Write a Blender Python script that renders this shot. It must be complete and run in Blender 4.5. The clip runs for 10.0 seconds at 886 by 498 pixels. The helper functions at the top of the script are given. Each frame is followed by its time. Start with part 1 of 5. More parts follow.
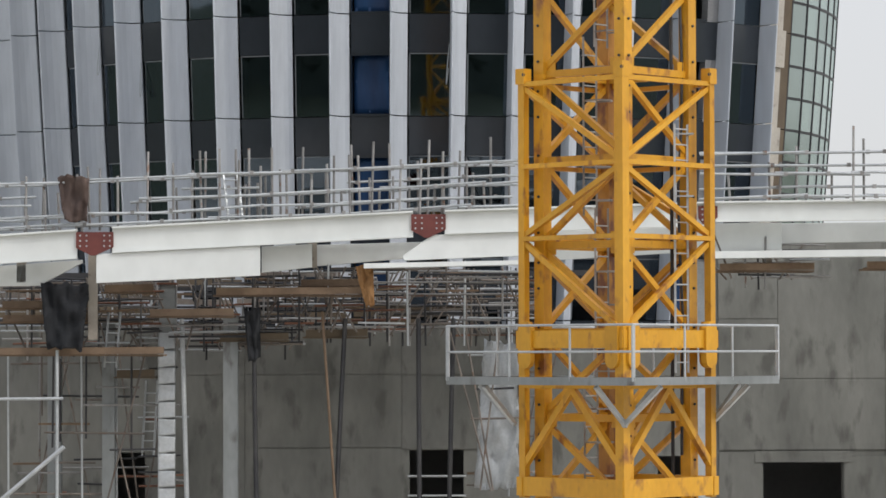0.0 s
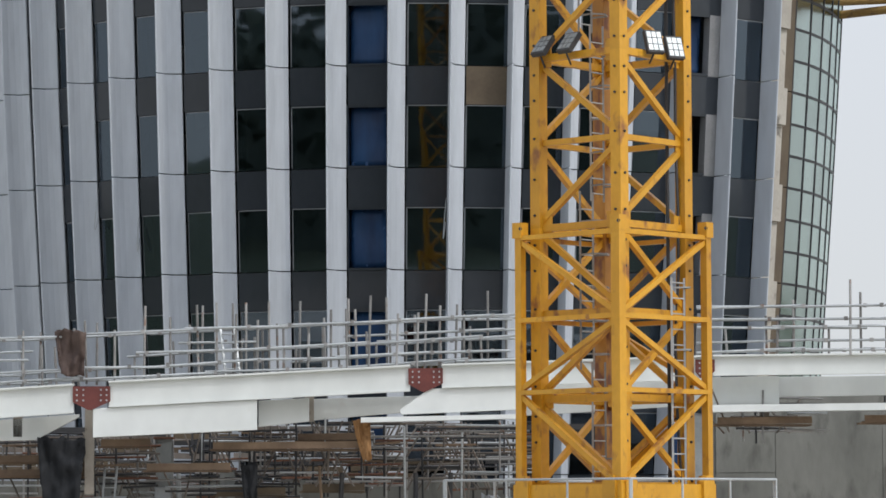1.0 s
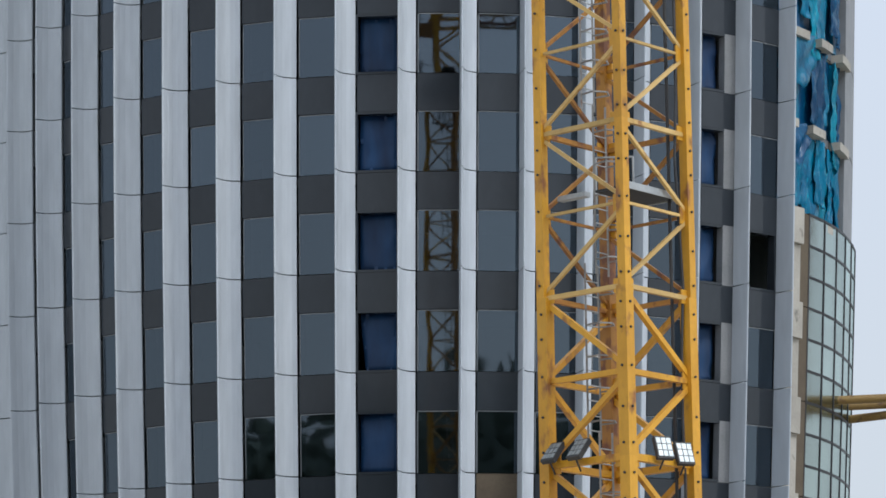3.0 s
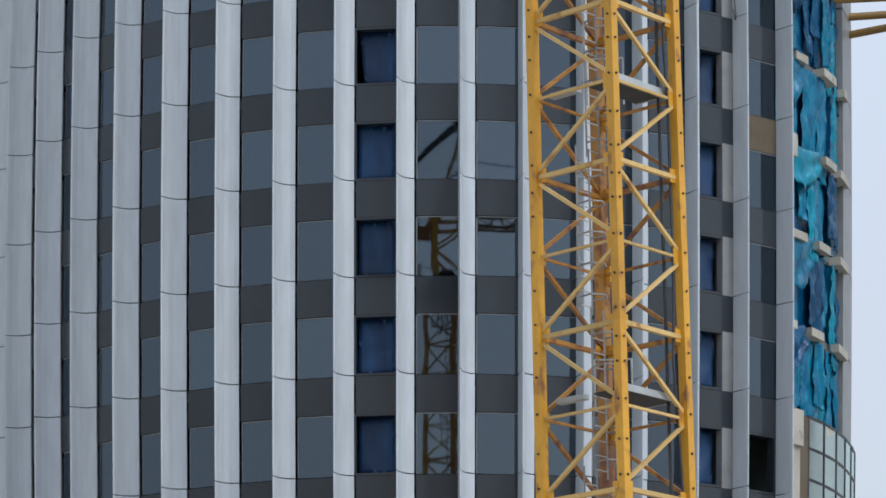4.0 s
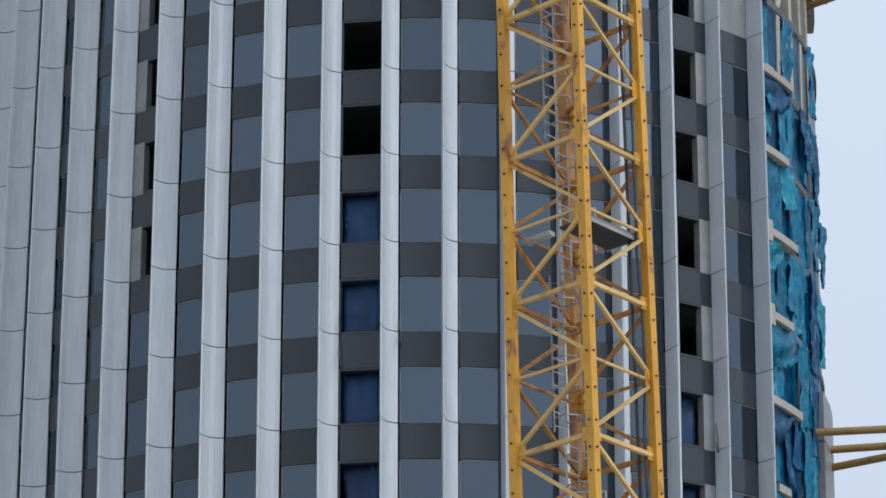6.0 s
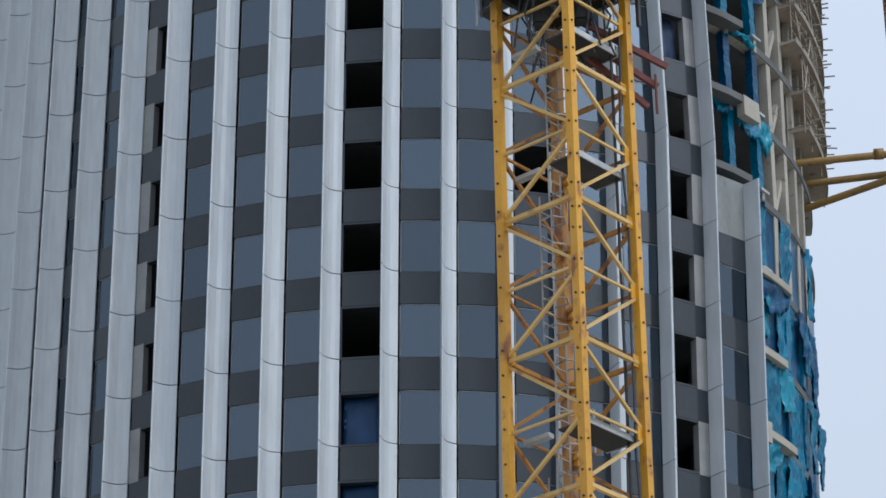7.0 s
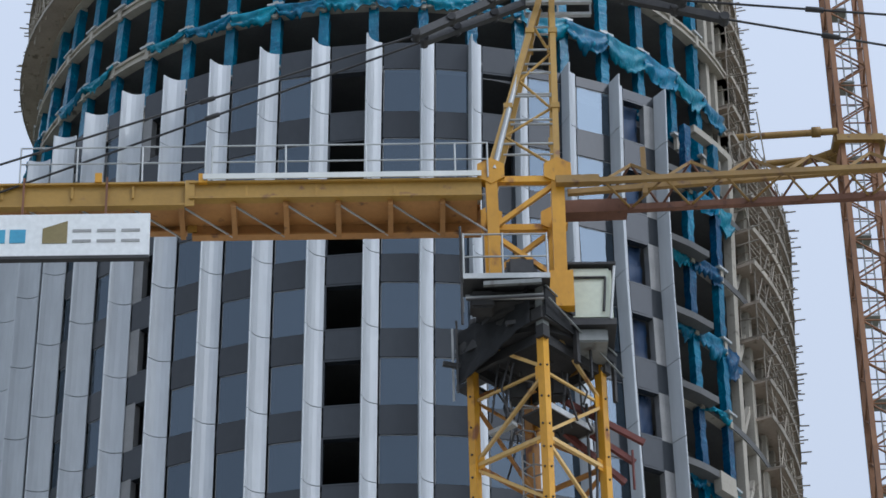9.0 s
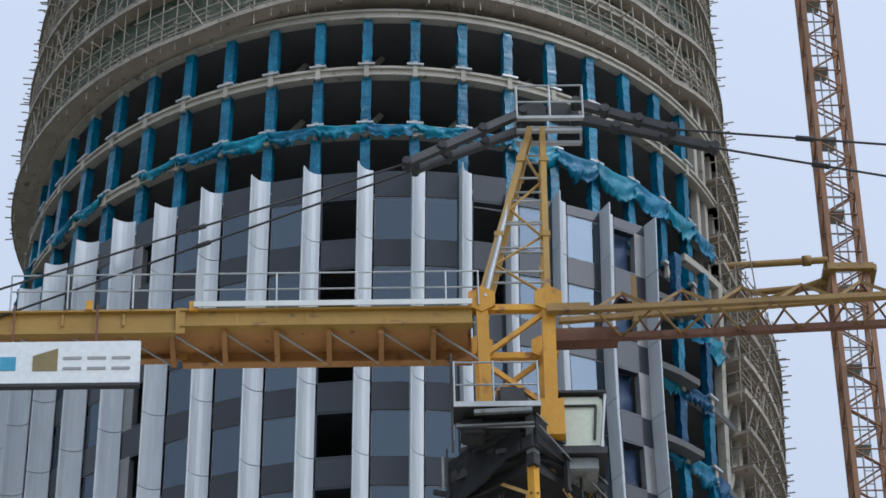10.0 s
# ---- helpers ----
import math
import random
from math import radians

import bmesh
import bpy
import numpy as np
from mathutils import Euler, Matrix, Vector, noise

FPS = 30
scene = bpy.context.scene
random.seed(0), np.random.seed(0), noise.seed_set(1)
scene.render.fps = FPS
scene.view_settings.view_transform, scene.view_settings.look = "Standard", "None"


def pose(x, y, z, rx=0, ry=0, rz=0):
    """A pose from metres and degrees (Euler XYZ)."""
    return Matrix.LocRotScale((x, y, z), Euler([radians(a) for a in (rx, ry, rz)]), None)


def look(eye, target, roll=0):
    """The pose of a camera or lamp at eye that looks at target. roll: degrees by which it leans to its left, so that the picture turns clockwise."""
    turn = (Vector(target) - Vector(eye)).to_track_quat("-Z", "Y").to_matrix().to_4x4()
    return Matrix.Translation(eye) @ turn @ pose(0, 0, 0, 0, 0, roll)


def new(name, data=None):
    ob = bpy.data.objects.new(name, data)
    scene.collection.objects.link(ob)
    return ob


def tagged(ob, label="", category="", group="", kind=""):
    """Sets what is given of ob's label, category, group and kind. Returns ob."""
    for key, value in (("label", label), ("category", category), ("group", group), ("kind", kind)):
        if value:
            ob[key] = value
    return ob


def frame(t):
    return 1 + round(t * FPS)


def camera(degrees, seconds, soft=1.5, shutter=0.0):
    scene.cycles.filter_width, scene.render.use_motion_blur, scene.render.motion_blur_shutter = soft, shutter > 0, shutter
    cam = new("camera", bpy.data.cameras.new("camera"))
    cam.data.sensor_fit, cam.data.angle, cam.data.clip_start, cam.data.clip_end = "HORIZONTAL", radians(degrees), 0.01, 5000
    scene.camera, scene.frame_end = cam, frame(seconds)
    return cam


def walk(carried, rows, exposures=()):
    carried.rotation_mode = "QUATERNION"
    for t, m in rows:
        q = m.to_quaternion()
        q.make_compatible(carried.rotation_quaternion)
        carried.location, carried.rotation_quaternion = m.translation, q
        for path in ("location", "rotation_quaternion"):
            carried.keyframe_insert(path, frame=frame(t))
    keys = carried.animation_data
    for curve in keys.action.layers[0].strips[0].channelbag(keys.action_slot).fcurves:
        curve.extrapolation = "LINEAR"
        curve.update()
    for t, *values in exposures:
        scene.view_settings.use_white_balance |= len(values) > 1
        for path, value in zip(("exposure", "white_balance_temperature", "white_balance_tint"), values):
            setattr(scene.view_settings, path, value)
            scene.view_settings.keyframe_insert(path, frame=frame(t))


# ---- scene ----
# Eye 6 m over the yard, tilting up in place: seconds, yaw, pitch, lean in degrees.
PATH = [
    (0, -0.000, 1.833, 0.148),
    (0.5, 0.049, 2.938, 0.218),
    (1, -0.060, 4.554, 0.206),
    (1.5, 0.019, 6.387, 0.307),
    (2, 0.166, 8.266, 0.481),
    (2.5, 0.134, 10.072, 0.423),
    (2.7, 0.088, 10.744, 0.617),
    (3.8, 0.015, 14.601, 0.715),
    (4, -0.012, 15.343, 0.817),
    (4.5, -0.193, 17.132, 0.919),
    (5, -0.358, 19.040, 0.995),
    (5.5, -0.468, 21.165, 1.161),
    (5.7, -0.467, 21.913, 1.100),
    (6.8, -0.490, 25.839, 1.089),
    (7, -0.556, 26.557, 1.065),
    (7.5, -0.710, 28.252, 1.149),
    (8, -0.834, 29.818, 1.178),
    (8.5, -1.020, 31.488, 1.322),
    (9, -1.189, 33.186, 1.403),
    (9.5, -1.383, 34.727, 1.475),
    (10, -1.456, 35.445, 1.464),
]
EYE = Vector((0.0, 0.0, 6.0))


def turn_to(yaw, pitch, lean):
    a, e = radians(yaw), radians(pitch)
    way = Vector((-math.sin(a) * math.cos(e), math.cos(a) * math.cos(e), math.sin(e)))
    return look(EYE, EYE + way * 50, -lean)


cam = camera(15.573, 10.0, soft=1.6)
walk(cam, [(t, turn_to(y, p, r)) for t, y, p, r in PATH], [(0.0, -0.3, 6650, 10), (1.0, -0.33, 6450, 9), (2.5, -0.40, 6100, 7), (5.0, -0.46, 6050, 7), (7.5, -0.6, 5950, 7), (9.0, -0.68, 5900, 8), (10.0, -0.68, 5900, 8)])

# ---- light ----
world = bpy.data.worlds.new("sky")
scene.world = world
world.use_nodes = True
wn, wl = world.node_tree.nodes, world.node_tree.links
sky = wn.new("ShaderNodeTexSky")
sky.sky_type, sky.sun_disc = "NISHITA", False
sky.sun_elevation, sky.sun_rotation = radians(44), radians(128)
sky.air_density, sky.dust_density, sky.ozone_density, sky.altitude = 1.0, 6.0, 1.5, 0
# high haze: a pale veil, white at the horizon and faintly blue above, over the clear sky
coord, split, veil, blend = wn.new("ShaderNodeTexCoord"), wn.new("ShaderNodeSeparateXYZ"), wn.new("ShaderNodeValToRGB"), wn.new("ShaderNodeMix")
wl.new(coord.outputs["Generated"], split.inputs[0])
wl.new(split.outputs["Z"], veil.inputs[0])
veil.color_ramp.elements[0].position, veil.color_ramp.elements[0].color = 0.0, (0.74, 0.76, 0.77, 1)
veil.color_ramp.elements[1].position, veil.color_ramp.elements[1].color = 0.75, (0.94, 1.01, 1.17, 1)
mid = veil.color_ramp.elements.new(0.30)
mid.color = (0.80, 0.85, 0.96, 1)
dim = wn.new("ShaderNodeMix")
dim.data_type = blend.data_type = "RGBA"
dim.blend_type, dim.inputs[0].default_value = "MULTIPLY", 1.0
dim.inputs[7].default_value = (0.06, 0.06, 0.06, 1)
wl.new(sky.outputs[0], dim.inputs[6])
blend.inputs[0].default_value = 0.88
wl.new(dim.outputs[2], blend.inputs[6])
wl.new(veil.outputs[0], blend.inputs[7])
# the haze is brightest round the sun
SUN_AZ, SUN_EL = radians(128), radians(44)
toward = wn.new("ShaderNodeVectorMath")
toward.operation = "DOT_PRODUCT"
toward.inputs[1].default_value = (math.sin(SUN_AZ) * math.cos(SUN_EL), math.cos(SUN_AZ) * math.cos(SUN_EL), math.sin(SUN_EL))
wl.new(coord.outputs["Generated"], toward.inputs[0])
halo = wn.new("ShaderNodeMapRange")
halo.interpolation_type = "SMOOTHSTEP"
halo.inputs[1].default_value, halo.inputs[2].default_value, halo.inputs[3].default_value, halo.inputs[4].default_value = -0.1, 1.0, 1.0, 1.25
wl.new(toward.outputs["Value"], halo.inputs[0])
glare = wn.new("ShaderNodeMapRange")
glare.interpolation_type = "SMOOTHERSTEP"
glare.inputs[1].default_value, glare.inputs[2].default_value, glare.inputs[3].default_value, glare.inputs[4].default_value = 0.89, 1.0, 0.0, 3.0
wl.new(toward.outputs["Value"], glare.inputs[0])
both = wn.new("ShaderNodeMath")
wl.new(halo.outputs[0], both.inputs[0])
wl.new(glare.outputs[0], both.inputs[1])
bright = wn.new("ShaderNodeVectorMath")
bright.operation = "SCALE"
wl.new(blend.outputs[2], bright.inputs[0])
wl.new(both.outputs[0], bright.inputs["Scale"])
wl.new(bright.outputs[0], wn["Background"].inputs[0])
wn["Background"].inputs[1].default_value = 1.3
sun_data = bpy.data.lights.new("sun", "SUN")
sun_data.energy, sun_data.angle, sun_data.color = 0.85, radians(5), (1.0, 0.965, 0.91)
sun = new("sun", sun_data)
sun.matrix_world = look((0, 0, 200), (-math.sin(SUN_AZ) * math.cos(SUN_EL), -math.cos(SUN_AZ) * math.cos(SUN_EL), 200 - math.sin(SUN_EL)))


# ---- materials ----
def mat(name, a, b, rough=0.6, metal=0.0, scale=1.0, fine=14.0, bump=0.15, streak=0.0, spread=0.0, dirt_glint=None, dirt_glint_at=0.62):
    """Two tones mixed by coarse noise, darkened a little by fine noise, with relief; streak stretches the noise upright."""
    m = bpy.data.materials.new(name)
    m.use_nodes = True
    n, l = m.node_tree.nodes, m.node_tree.links
    p = n["Principled BSDF"]
    p.inputs["Roughness"].default_value, p.inputs["Metallic"].default_value = rough, metal
    g = n.new("ShaderNodeNewGeometry")
    mp = n.new("ShaderNodeMapping")
    mp.inputs["Scale"].default_value = (1, 1, 1 - streak)
    l.new(g.outputs["Position"], mp.inputs["Vector"])
    big, small = n.new("ShaderNodeTexNoise"), n.new("ShaderNodeTexNoise")
    big.inputs["Scale"].default_value, small.inputs["Scale"].default_value = scale, fine
    big.inputs["Detail"].default_value, small.inputs["Detail"].default_value = 5, 4
    for t in (big, small):
        l.new(mp.outputs[0], t.inputs["Vector"])
    ramp = n.new("ShaderNodeMapRange")
    ramp.inputs[1].default_value, ramp.inputs[2].default_value = 0.32, 0.68
    l.new(big.outputs["Fac"], ramp.inputs[0])
    mix = n.new("ShaderNodeMix")
    mix.data_type = "RGBA"
    mix.inputs[6].default_value, mix.inputs[7].default_value = (*a, 1), (*b, 1)
    l.new(ramp.outputs[0], mix.inputs[0])
    out = mix.outputs[2]
    # spots of dirt or rust; film_mat puts its painted highlights here
    if dirt_glint:
        spot = n.new("ShaderNodeTexNoise")
        spot.inputs["Scale"].default_value, spot.inputs["Detail"].default_value = scale * 3.1, 8
        l.new(mp.outputs[0], spot.inputs["Vector"])
        cut = n.new("ShaderNodeMapRange")
        cut.inputs[1].default_value, cut.inputs[2].default_value = dirt_glint_at, dirt_glint_at + 0.12
        l.new(spot.outputs["Fac"], cut.inputs[0])
        mx = n.new("ShaderNodeMix")
        mx.data_type = "RGBA"
        mx.inputs[7].default_value = (*dirt_glint, 1)
        l.new(out, mx.inputs[6])
        l.new(cut.outputs[0], mx.inputs[0])
        out = mx.outputs[2]
    hsv = n.new("ShaderNodeHueSaturation")
    l.new(out, hsv.inputs["Color"])
    val = n.new("ShaderNodeMath")
    val.operation = "MULTIPLY_ADD"
    val.inputs[1].default_value, val.inputs[2].default_value = 0.3, 0.85
    l.new(small.outputs["Fac"], val.inputs[0])
    last = val.outputs[0]
    if spread:
        info = n.new("ShaderNodeObjectInfo")
        sp = n.new("ShaderNodeMath")
        sp.operation = "MULTIPLY_ADD"
        sp.inputs[1].default_value, sp.inputs[2].default_value = spread, 1 - spread / 2
        l.new(info.outputs["Random"], sp.inputs[0])
        mul = n.new("ShaderNodeMath")
        mul.operation = "MULTIPLY"
        l.new(last, mul.inputs[0])
        l.new(sp.outputs[0], mul.inputs[1])
        last = mul.outputs[0]
    l.new(last, hsv.inputs["Value"])
    l.new(hsv.outputs[0], p.inputs["Base Color"])
    if bump:
        bp = n.new("ShaderNodeBump")
        bp.inputs["Strength"].default_value, bp.inputs["Distance"].default_value = bump, 0.02
        l.new(small.outputs["Fac"], bp.inputs["Height"])
        l.new(bp.outputs[0], p.inputs["Normal"])
    return m


def glass_mat(name, tint, face, wave=0.004, rough=0.02, coat=(0.71, 0.85, 1.0)):
    """Coated facade glass: a mirror by Fresnel over a dark see-through tint, its panes slightly bowed."""
    m = bpy.data.materials.new(name)
    m.use_nodes = True
    n, l = m.node_tree.nodes, m.node_tree.links
    n.remove(n["Principled BSDF"])
    fr, gl, tr, mix = n.new("ShaderNodeLayerWeight"), n.new("ShaderNodeBsdfGlossy"), n.new("ShaderNodeBsdfTransparent"), n.new("ShaderNodeMixShader")
    fr.inputs["Blend"].default_value = 0.5
    steep, gain = n.new("ShaderNodeMath"), n.new("ShaderNodeMath")
    steep.operation, gain.operation = "POWER", "MULTIPLY_ADD"
    steep.inputs[1].default_value = 5.0
    gain.inputs[1].default_value, gain.inputs[2].default_value = 1 - face, face
    l.new(fr.outputs["Facing"], steep.inputs[0])
    l.new(steep.outputs[0], gain.inputs[0])
    gl.inputs["Roughness"].default_value = rough
    info, tone, shade = n.new("ShaderNodeObjectInfo"), n.new("ShaderNodeMapRange"), n.new("ShaderNodeHueSaturation")
    tone.inputs[3].default_value, tone.inputs[4].default_value = 0.86, 1.12
    l.new(info.outputs["Random"], tone.inputs[0])
    l.new(tone.outputs[0], shade.inputs["Value"])
    shade.inputs["Color"].default_value = (*coat, 1)
    l.new(shade.outputs[0], gl.inputs["Color"])
    tr.inputs["Color"].default_value = (*tint, 1)
    g, nz, bp = n.new("ShaderNodeNewGeometry"), n.new("ShaderNodeTexNoise"), n.new("ShaderNodeBump")
    nz.inputs["Scale"].default_value, nz.inputs["Detail"].default_value = 0.5, 1
    bp.inputs["Strength"].default_value, bp.inputs["Distance"].default_value = 1.0, wave
    l.new(g.outputs["Position"], nz.inputs["Vector"])
    l.new(nz.outputs["Fac"], bp.inputs["Height"])
    l.new(bp.outputs[0], gl.inputs["Normal"])
    l.new(gain.outputs[0], mix.inputs[0])
    l.new(tr.outputs[0], mix.inputs[1])
    l.new(gl.outputs[0], mix.inputs[2])
    l.new(mix.outputs[0], n["Material Output"].inputs["Surface"])
    return m


def film_mat(name, deep, mid, pale, clear=0.12):
    """Thin plastic film: creased, glossy, a little see-through, with highlights painted in as pale patches."""
    m = mat(name, deep, mid, 0.3, 0, 1.6, 7, 0.0, 0.45, 0.3, pale, 0.6)
    n, l = m.node_tree.nodes, m.node_tree.links
    p = n["Principled BSDF"]
    g, mp, fold, bp = n.new("ShaderNodeNewGeometry"), n.new("ShaderNodeMapping"), n.new("ShaderNodeTexNoise"), n.new("ShaderNodeBump")
    mp.inputs["Scale"].default_value = (1, 1, 0.45)
    fold.inputs["Scale"].default_value, fold.inputs["Detail"].default_value, fold.inputs["Distortion"].default_value = 4.5, 5, 1.2
    bp.inputs["Strength"].default_value, bp.inputs["Distance"].default_value = 1.0, 0.06
    l.new(g.outputs["Position"], mp.inputs["Vector"])
    l.new(mp.outputs[0], fold.inputs["Vector"])
    l.new(fold.outputs["Fac"], bp.inputs["Height"])
    l.new(bp.outputs[0], p.inputs["Normal"])
    p.inputs["Specular IOR Level"].default_value = 0.3
    p.inputs["Coat Weight"].default_value, p.inputs["Coat Roughness"].default_value = 0.15, 0.12
    through_it, mix, out = n.new("ShaderNodeBsdfTransparent"), n.new("ShaderNodeMixShader"), n["Material Output"]
    through_it.inputs[0].default_value = (0.25, 0.6, 0.8, 1)
    mix.inputs[0].default_value = clear
    l.new(p.outputs[0], mix.inputs[1])
    l.new(through_it.outputs[0], mix.inputs[2])
    l.new(mix.outputs[0], out.inputs["Surface"])
    return m


FIN = mat("fin_panel", (0.485, 0.51, 0.535), (0.535, 0.555, 0.57), 0.5, 0.1, 0.25, 3, 0.0, 0.8, 0.06, (0.47, 0.48, 0.48), 0.66)
SPANDREL = mat("spandrel", (0.022, 0.026, 0.031), (0.030, 0.035, 0.041), 0.4, 0.0, 0.3, 4, 0.0, 0.5, 0.14)
spandrel_face = SPANDREL.node_tree.nodes["Principled BSDF"]
spandrel_face.inputs["Specular IOR Level"].default_value = 0.1
spandrel_face.inputs["Coat Weight"].default_value, spandrel_face.inputs["Coat Roughness"].default_value, spandrel_face.inputs["Coat IOR"].default_value = 1.0, 0.06, 1.40
GLASS = glass_mat("facade_glass", (0.27, 0.33, 0.36), 0.118, 0.003)
CURTAIN_GLASS = glass_mat("curtain_glass", (0.3, 0.36, 0.33), 0.46, 0.02, 0.14, (0.86, 0.97, 0.93))
MULLION = mat("mullion", (0.03, 0.03, 0.032), (0.05, 0.05, 0.05), 0.45, 0.5)
FRAME = mat("window_frame", (0.22, 0.22, 0.215), (0.28, 0.275, 0.27), 0.5, 0.2)
# brown that holds the shade under the counter-jib, with dark dirt spots
SHADEBROWN = mat("shade_brown", (0.36, 0.17, 0.05), (0.45, 0.225, 0.07), 0.6, 0, 0.9, 9, 0.2, 0.0, 0.2, (0.13, 0.06, 0.03), 0.6)
SLAB = mat("slab_concrete", (0.35, 0.318, 0.265), (0.45, 0.412, 0.345), 0.85, 0, 0.6, 9, 0.3, 0.0, 0.1, (0.16, 0.145, 0.12))
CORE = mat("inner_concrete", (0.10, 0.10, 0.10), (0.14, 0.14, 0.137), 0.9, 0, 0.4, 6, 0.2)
WALL = mat("wall_concrete", (0.128, 0.127, 0.110), (0.188, 0.185, 0.161), 0.9, 0, 0.6, 5, 0.5, 0.6, 0.16, (0.10, 0.098, 0.084), 0.55)
BLUE = film_mat("blue_film", (0.001, 0.095, 0.19), (0.003, 0.20, 0.33), (0.02, 0.33, 0.46))
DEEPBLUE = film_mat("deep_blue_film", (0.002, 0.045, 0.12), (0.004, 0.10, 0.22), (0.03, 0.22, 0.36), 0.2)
PALEBLUE = film_mat("pale_blue_film", (0.003, 0.18, 0.28), (0.008, 0.29, 0.40), (0.10, 0.46, 0.55), 0.15)
FILMS = (BLUE, DEEPBLUE, BLUE, PALEBLUE)
CURTAIN = mat("blue_curtain", (0.004, 0.022, 0.07), (0.010, 0.06, 0.16), 0.6, 0, 1.2, 6, 0.5, 0.8, 0.4)
YELLOW = mat("crane_yellow", (0.54, 0.255, 0.013), (0.63, 0.315, 0.02), 0.45, 0, 0.9, 9, 0.2, 0.4, 0.2, (0.25, 0.095, 0.025), 0.58)
PALEYELLOW = mat("pale_yellow", (0.50, 0.31, 0.085), (0.60, 0.40, 0.15), 0.55, 0, 0.8, 9, 0.2, 0.0, 0.3, (0.30, 0.14, 0.04), 0.6)
BROWNYELLOW = mat("brown_yellow", (0.30, 0.125, 0.018), (0.42, 0.19, 0.022), 0.6, 0, 1.1, 9, 0.3, 0.4, 0.25, (0.17, 0.06, 0.022), 0.52)
OLDYELLOW = mat("jib_yellow", (0.37, 0.215, 0.04), (0.44, 0.26, 0.05), 0.5, 0, 0.9, 9, 0.2, 0.0, 0.2, (0.22, 0.11, 0.05), 0.62)
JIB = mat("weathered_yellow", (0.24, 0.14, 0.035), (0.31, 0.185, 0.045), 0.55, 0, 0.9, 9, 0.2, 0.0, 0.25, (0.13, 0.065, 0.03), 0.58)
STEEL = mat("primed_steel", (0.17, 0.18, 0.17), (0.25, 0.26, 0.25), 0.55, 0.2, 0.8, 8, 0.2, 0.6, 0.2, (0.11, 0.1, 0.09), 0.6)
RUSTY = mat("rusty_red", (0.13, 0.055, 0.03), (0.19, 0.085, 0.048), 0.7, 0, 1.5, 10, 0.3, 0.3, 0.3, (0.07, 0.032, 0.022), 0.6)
FARRUST = mat("far_mast_paint", (0.22, 0.105, 0.05), (0.31, 0.155, 0.075), 0.65, 0, 0.7, 8, 0.2, 0.2, 0.3, (0.13, 0.06, 0.035), 0.6)
GALV = mat("galvanised", (0.36, 0.375, 0.37), (0.48, 0.49, 0.48), 0.45, 0.25, 1.5, 12, 0.2, 0, 0.25)
DARK = mat("dark_steel", (0.035, 0.035, 0.037), (0.06, 0.058, 0.055), 0.6, 0.4, 1.2, 10, 0.3, 0, 0.3)
WHITE = mat("white_paint", (0.63, 0.64, 0.60), (0.70, 0.71, 0.67), 0.45, 0, 0.4, 1.3, 0.0, 0.3, 0.04, (0.62, 0.60, 0.55), 0.68)
BOARD = mat("plywood", (0.09, 0.065, 0.04), (0.12, 0.09, 0.055), 0.8, 0, 1, 8, 0.2)
PRIMER = mat("red_primer", (0.11, 0.028, 0.022), (0.16, 0.04, 0.03), 0.7, 0, 2, 12, 0.2, 0, 0.2)
TIMBER = mat("scaffold_board", (0.105, 0.069, 0.041), (0.19, 0.127, 0.078), 0.8, 0, 1.0, 10, 0.4, 0, 0.5, (0.13, 0.08, 0.05))
PIPE = mat("scaffold_tube", (0.2, 0.19, 0.175), (0.33, 0.32, 0.3), 0.5, 0.3, 1.2, 10, 0.2, 0, 0.5, (0.2, 0.11, 0.07), 0.6)
OLDPIPE = mat("weathered_tube", (0.27, 0.235, 0.19), (0.40, 0.355, 0.29), 0.7, 0.1, 1.2, 10, 0.2, 0, 0.5, (0.13, 0.09, 0.06), 0.6)
SITEPIPE = mat("site_tube", (0.10, 0.085, 0.07), (0.20, 0.17, 0.14), 0.7, 0.1, 1.2, 10, 0.2, 0, 0.5, (0.12, 0.075, 0.05), 0.58)
NET = mat("green_net", (0.05, 0.075, 0.052), (0.14, 0.155, 0.115), 0.9, 0, 1.3, 9, 0.6, 0.3, 0.2, (0.035, 0.045, 0.035), 0.56)
DECKING = mat("deck_planks", (0.35, 0.285, 0.225), (0.45, 0.37, 0.30), 0.85, 0, 0.8, 7, 0.3, 0.0, 0.1, (0.20, 0.16, 0.115), 0.6)
TARP = mat("dark_tarp", (0.006, 0.007, 0.008), (0.015, 0.016, 0.018), 0.85, 0, 1.5, 8, 0.8)
BROWN = mat("brown_cloth", (0.06, 0.038, 0.030), (0.10, 0.066, 0.05), 0.8, 0, 1.5, 9, 0.6)
OCHRE = mat("ochre_cloth", (0.26, 0.13, 0.045), (0.36, 0.19, 0.07), 0.8, 0, 1.5, 9, 0.6)
CREAM = mat("cream_panel", (0.58, 0.62, 0.50), (0.64, 0.67, 0.56), 0.4, 0, 0.7, 8, 0.05)
SIGN = mat("sign_white", (0.74, 0.76, 0.75), (0.8, 0.81, 0.8), 0.4, 0, 0.5, 8, 0.0)
INK_BLUE = mat("sign_blue", (0.06, 0.30, 0.46), (0.07, 0.34, 0.5), 0.5)
INK_BROWN = mat("sign_bronze", (0.20, 0.16, 0.06), (0.24, 0.19, 0.08), 0.5)
INK_GREY = mat("sign_grey", (0.30, 0.30, 0.29), (0.34, 0.34, 0.33), 0.5)
LED = mat("floodlight_lens", (0.55, 0.6, 0.58), (0.75, 0.78, 0.75), 0.15, 0.0, 3, 30, 0.2)
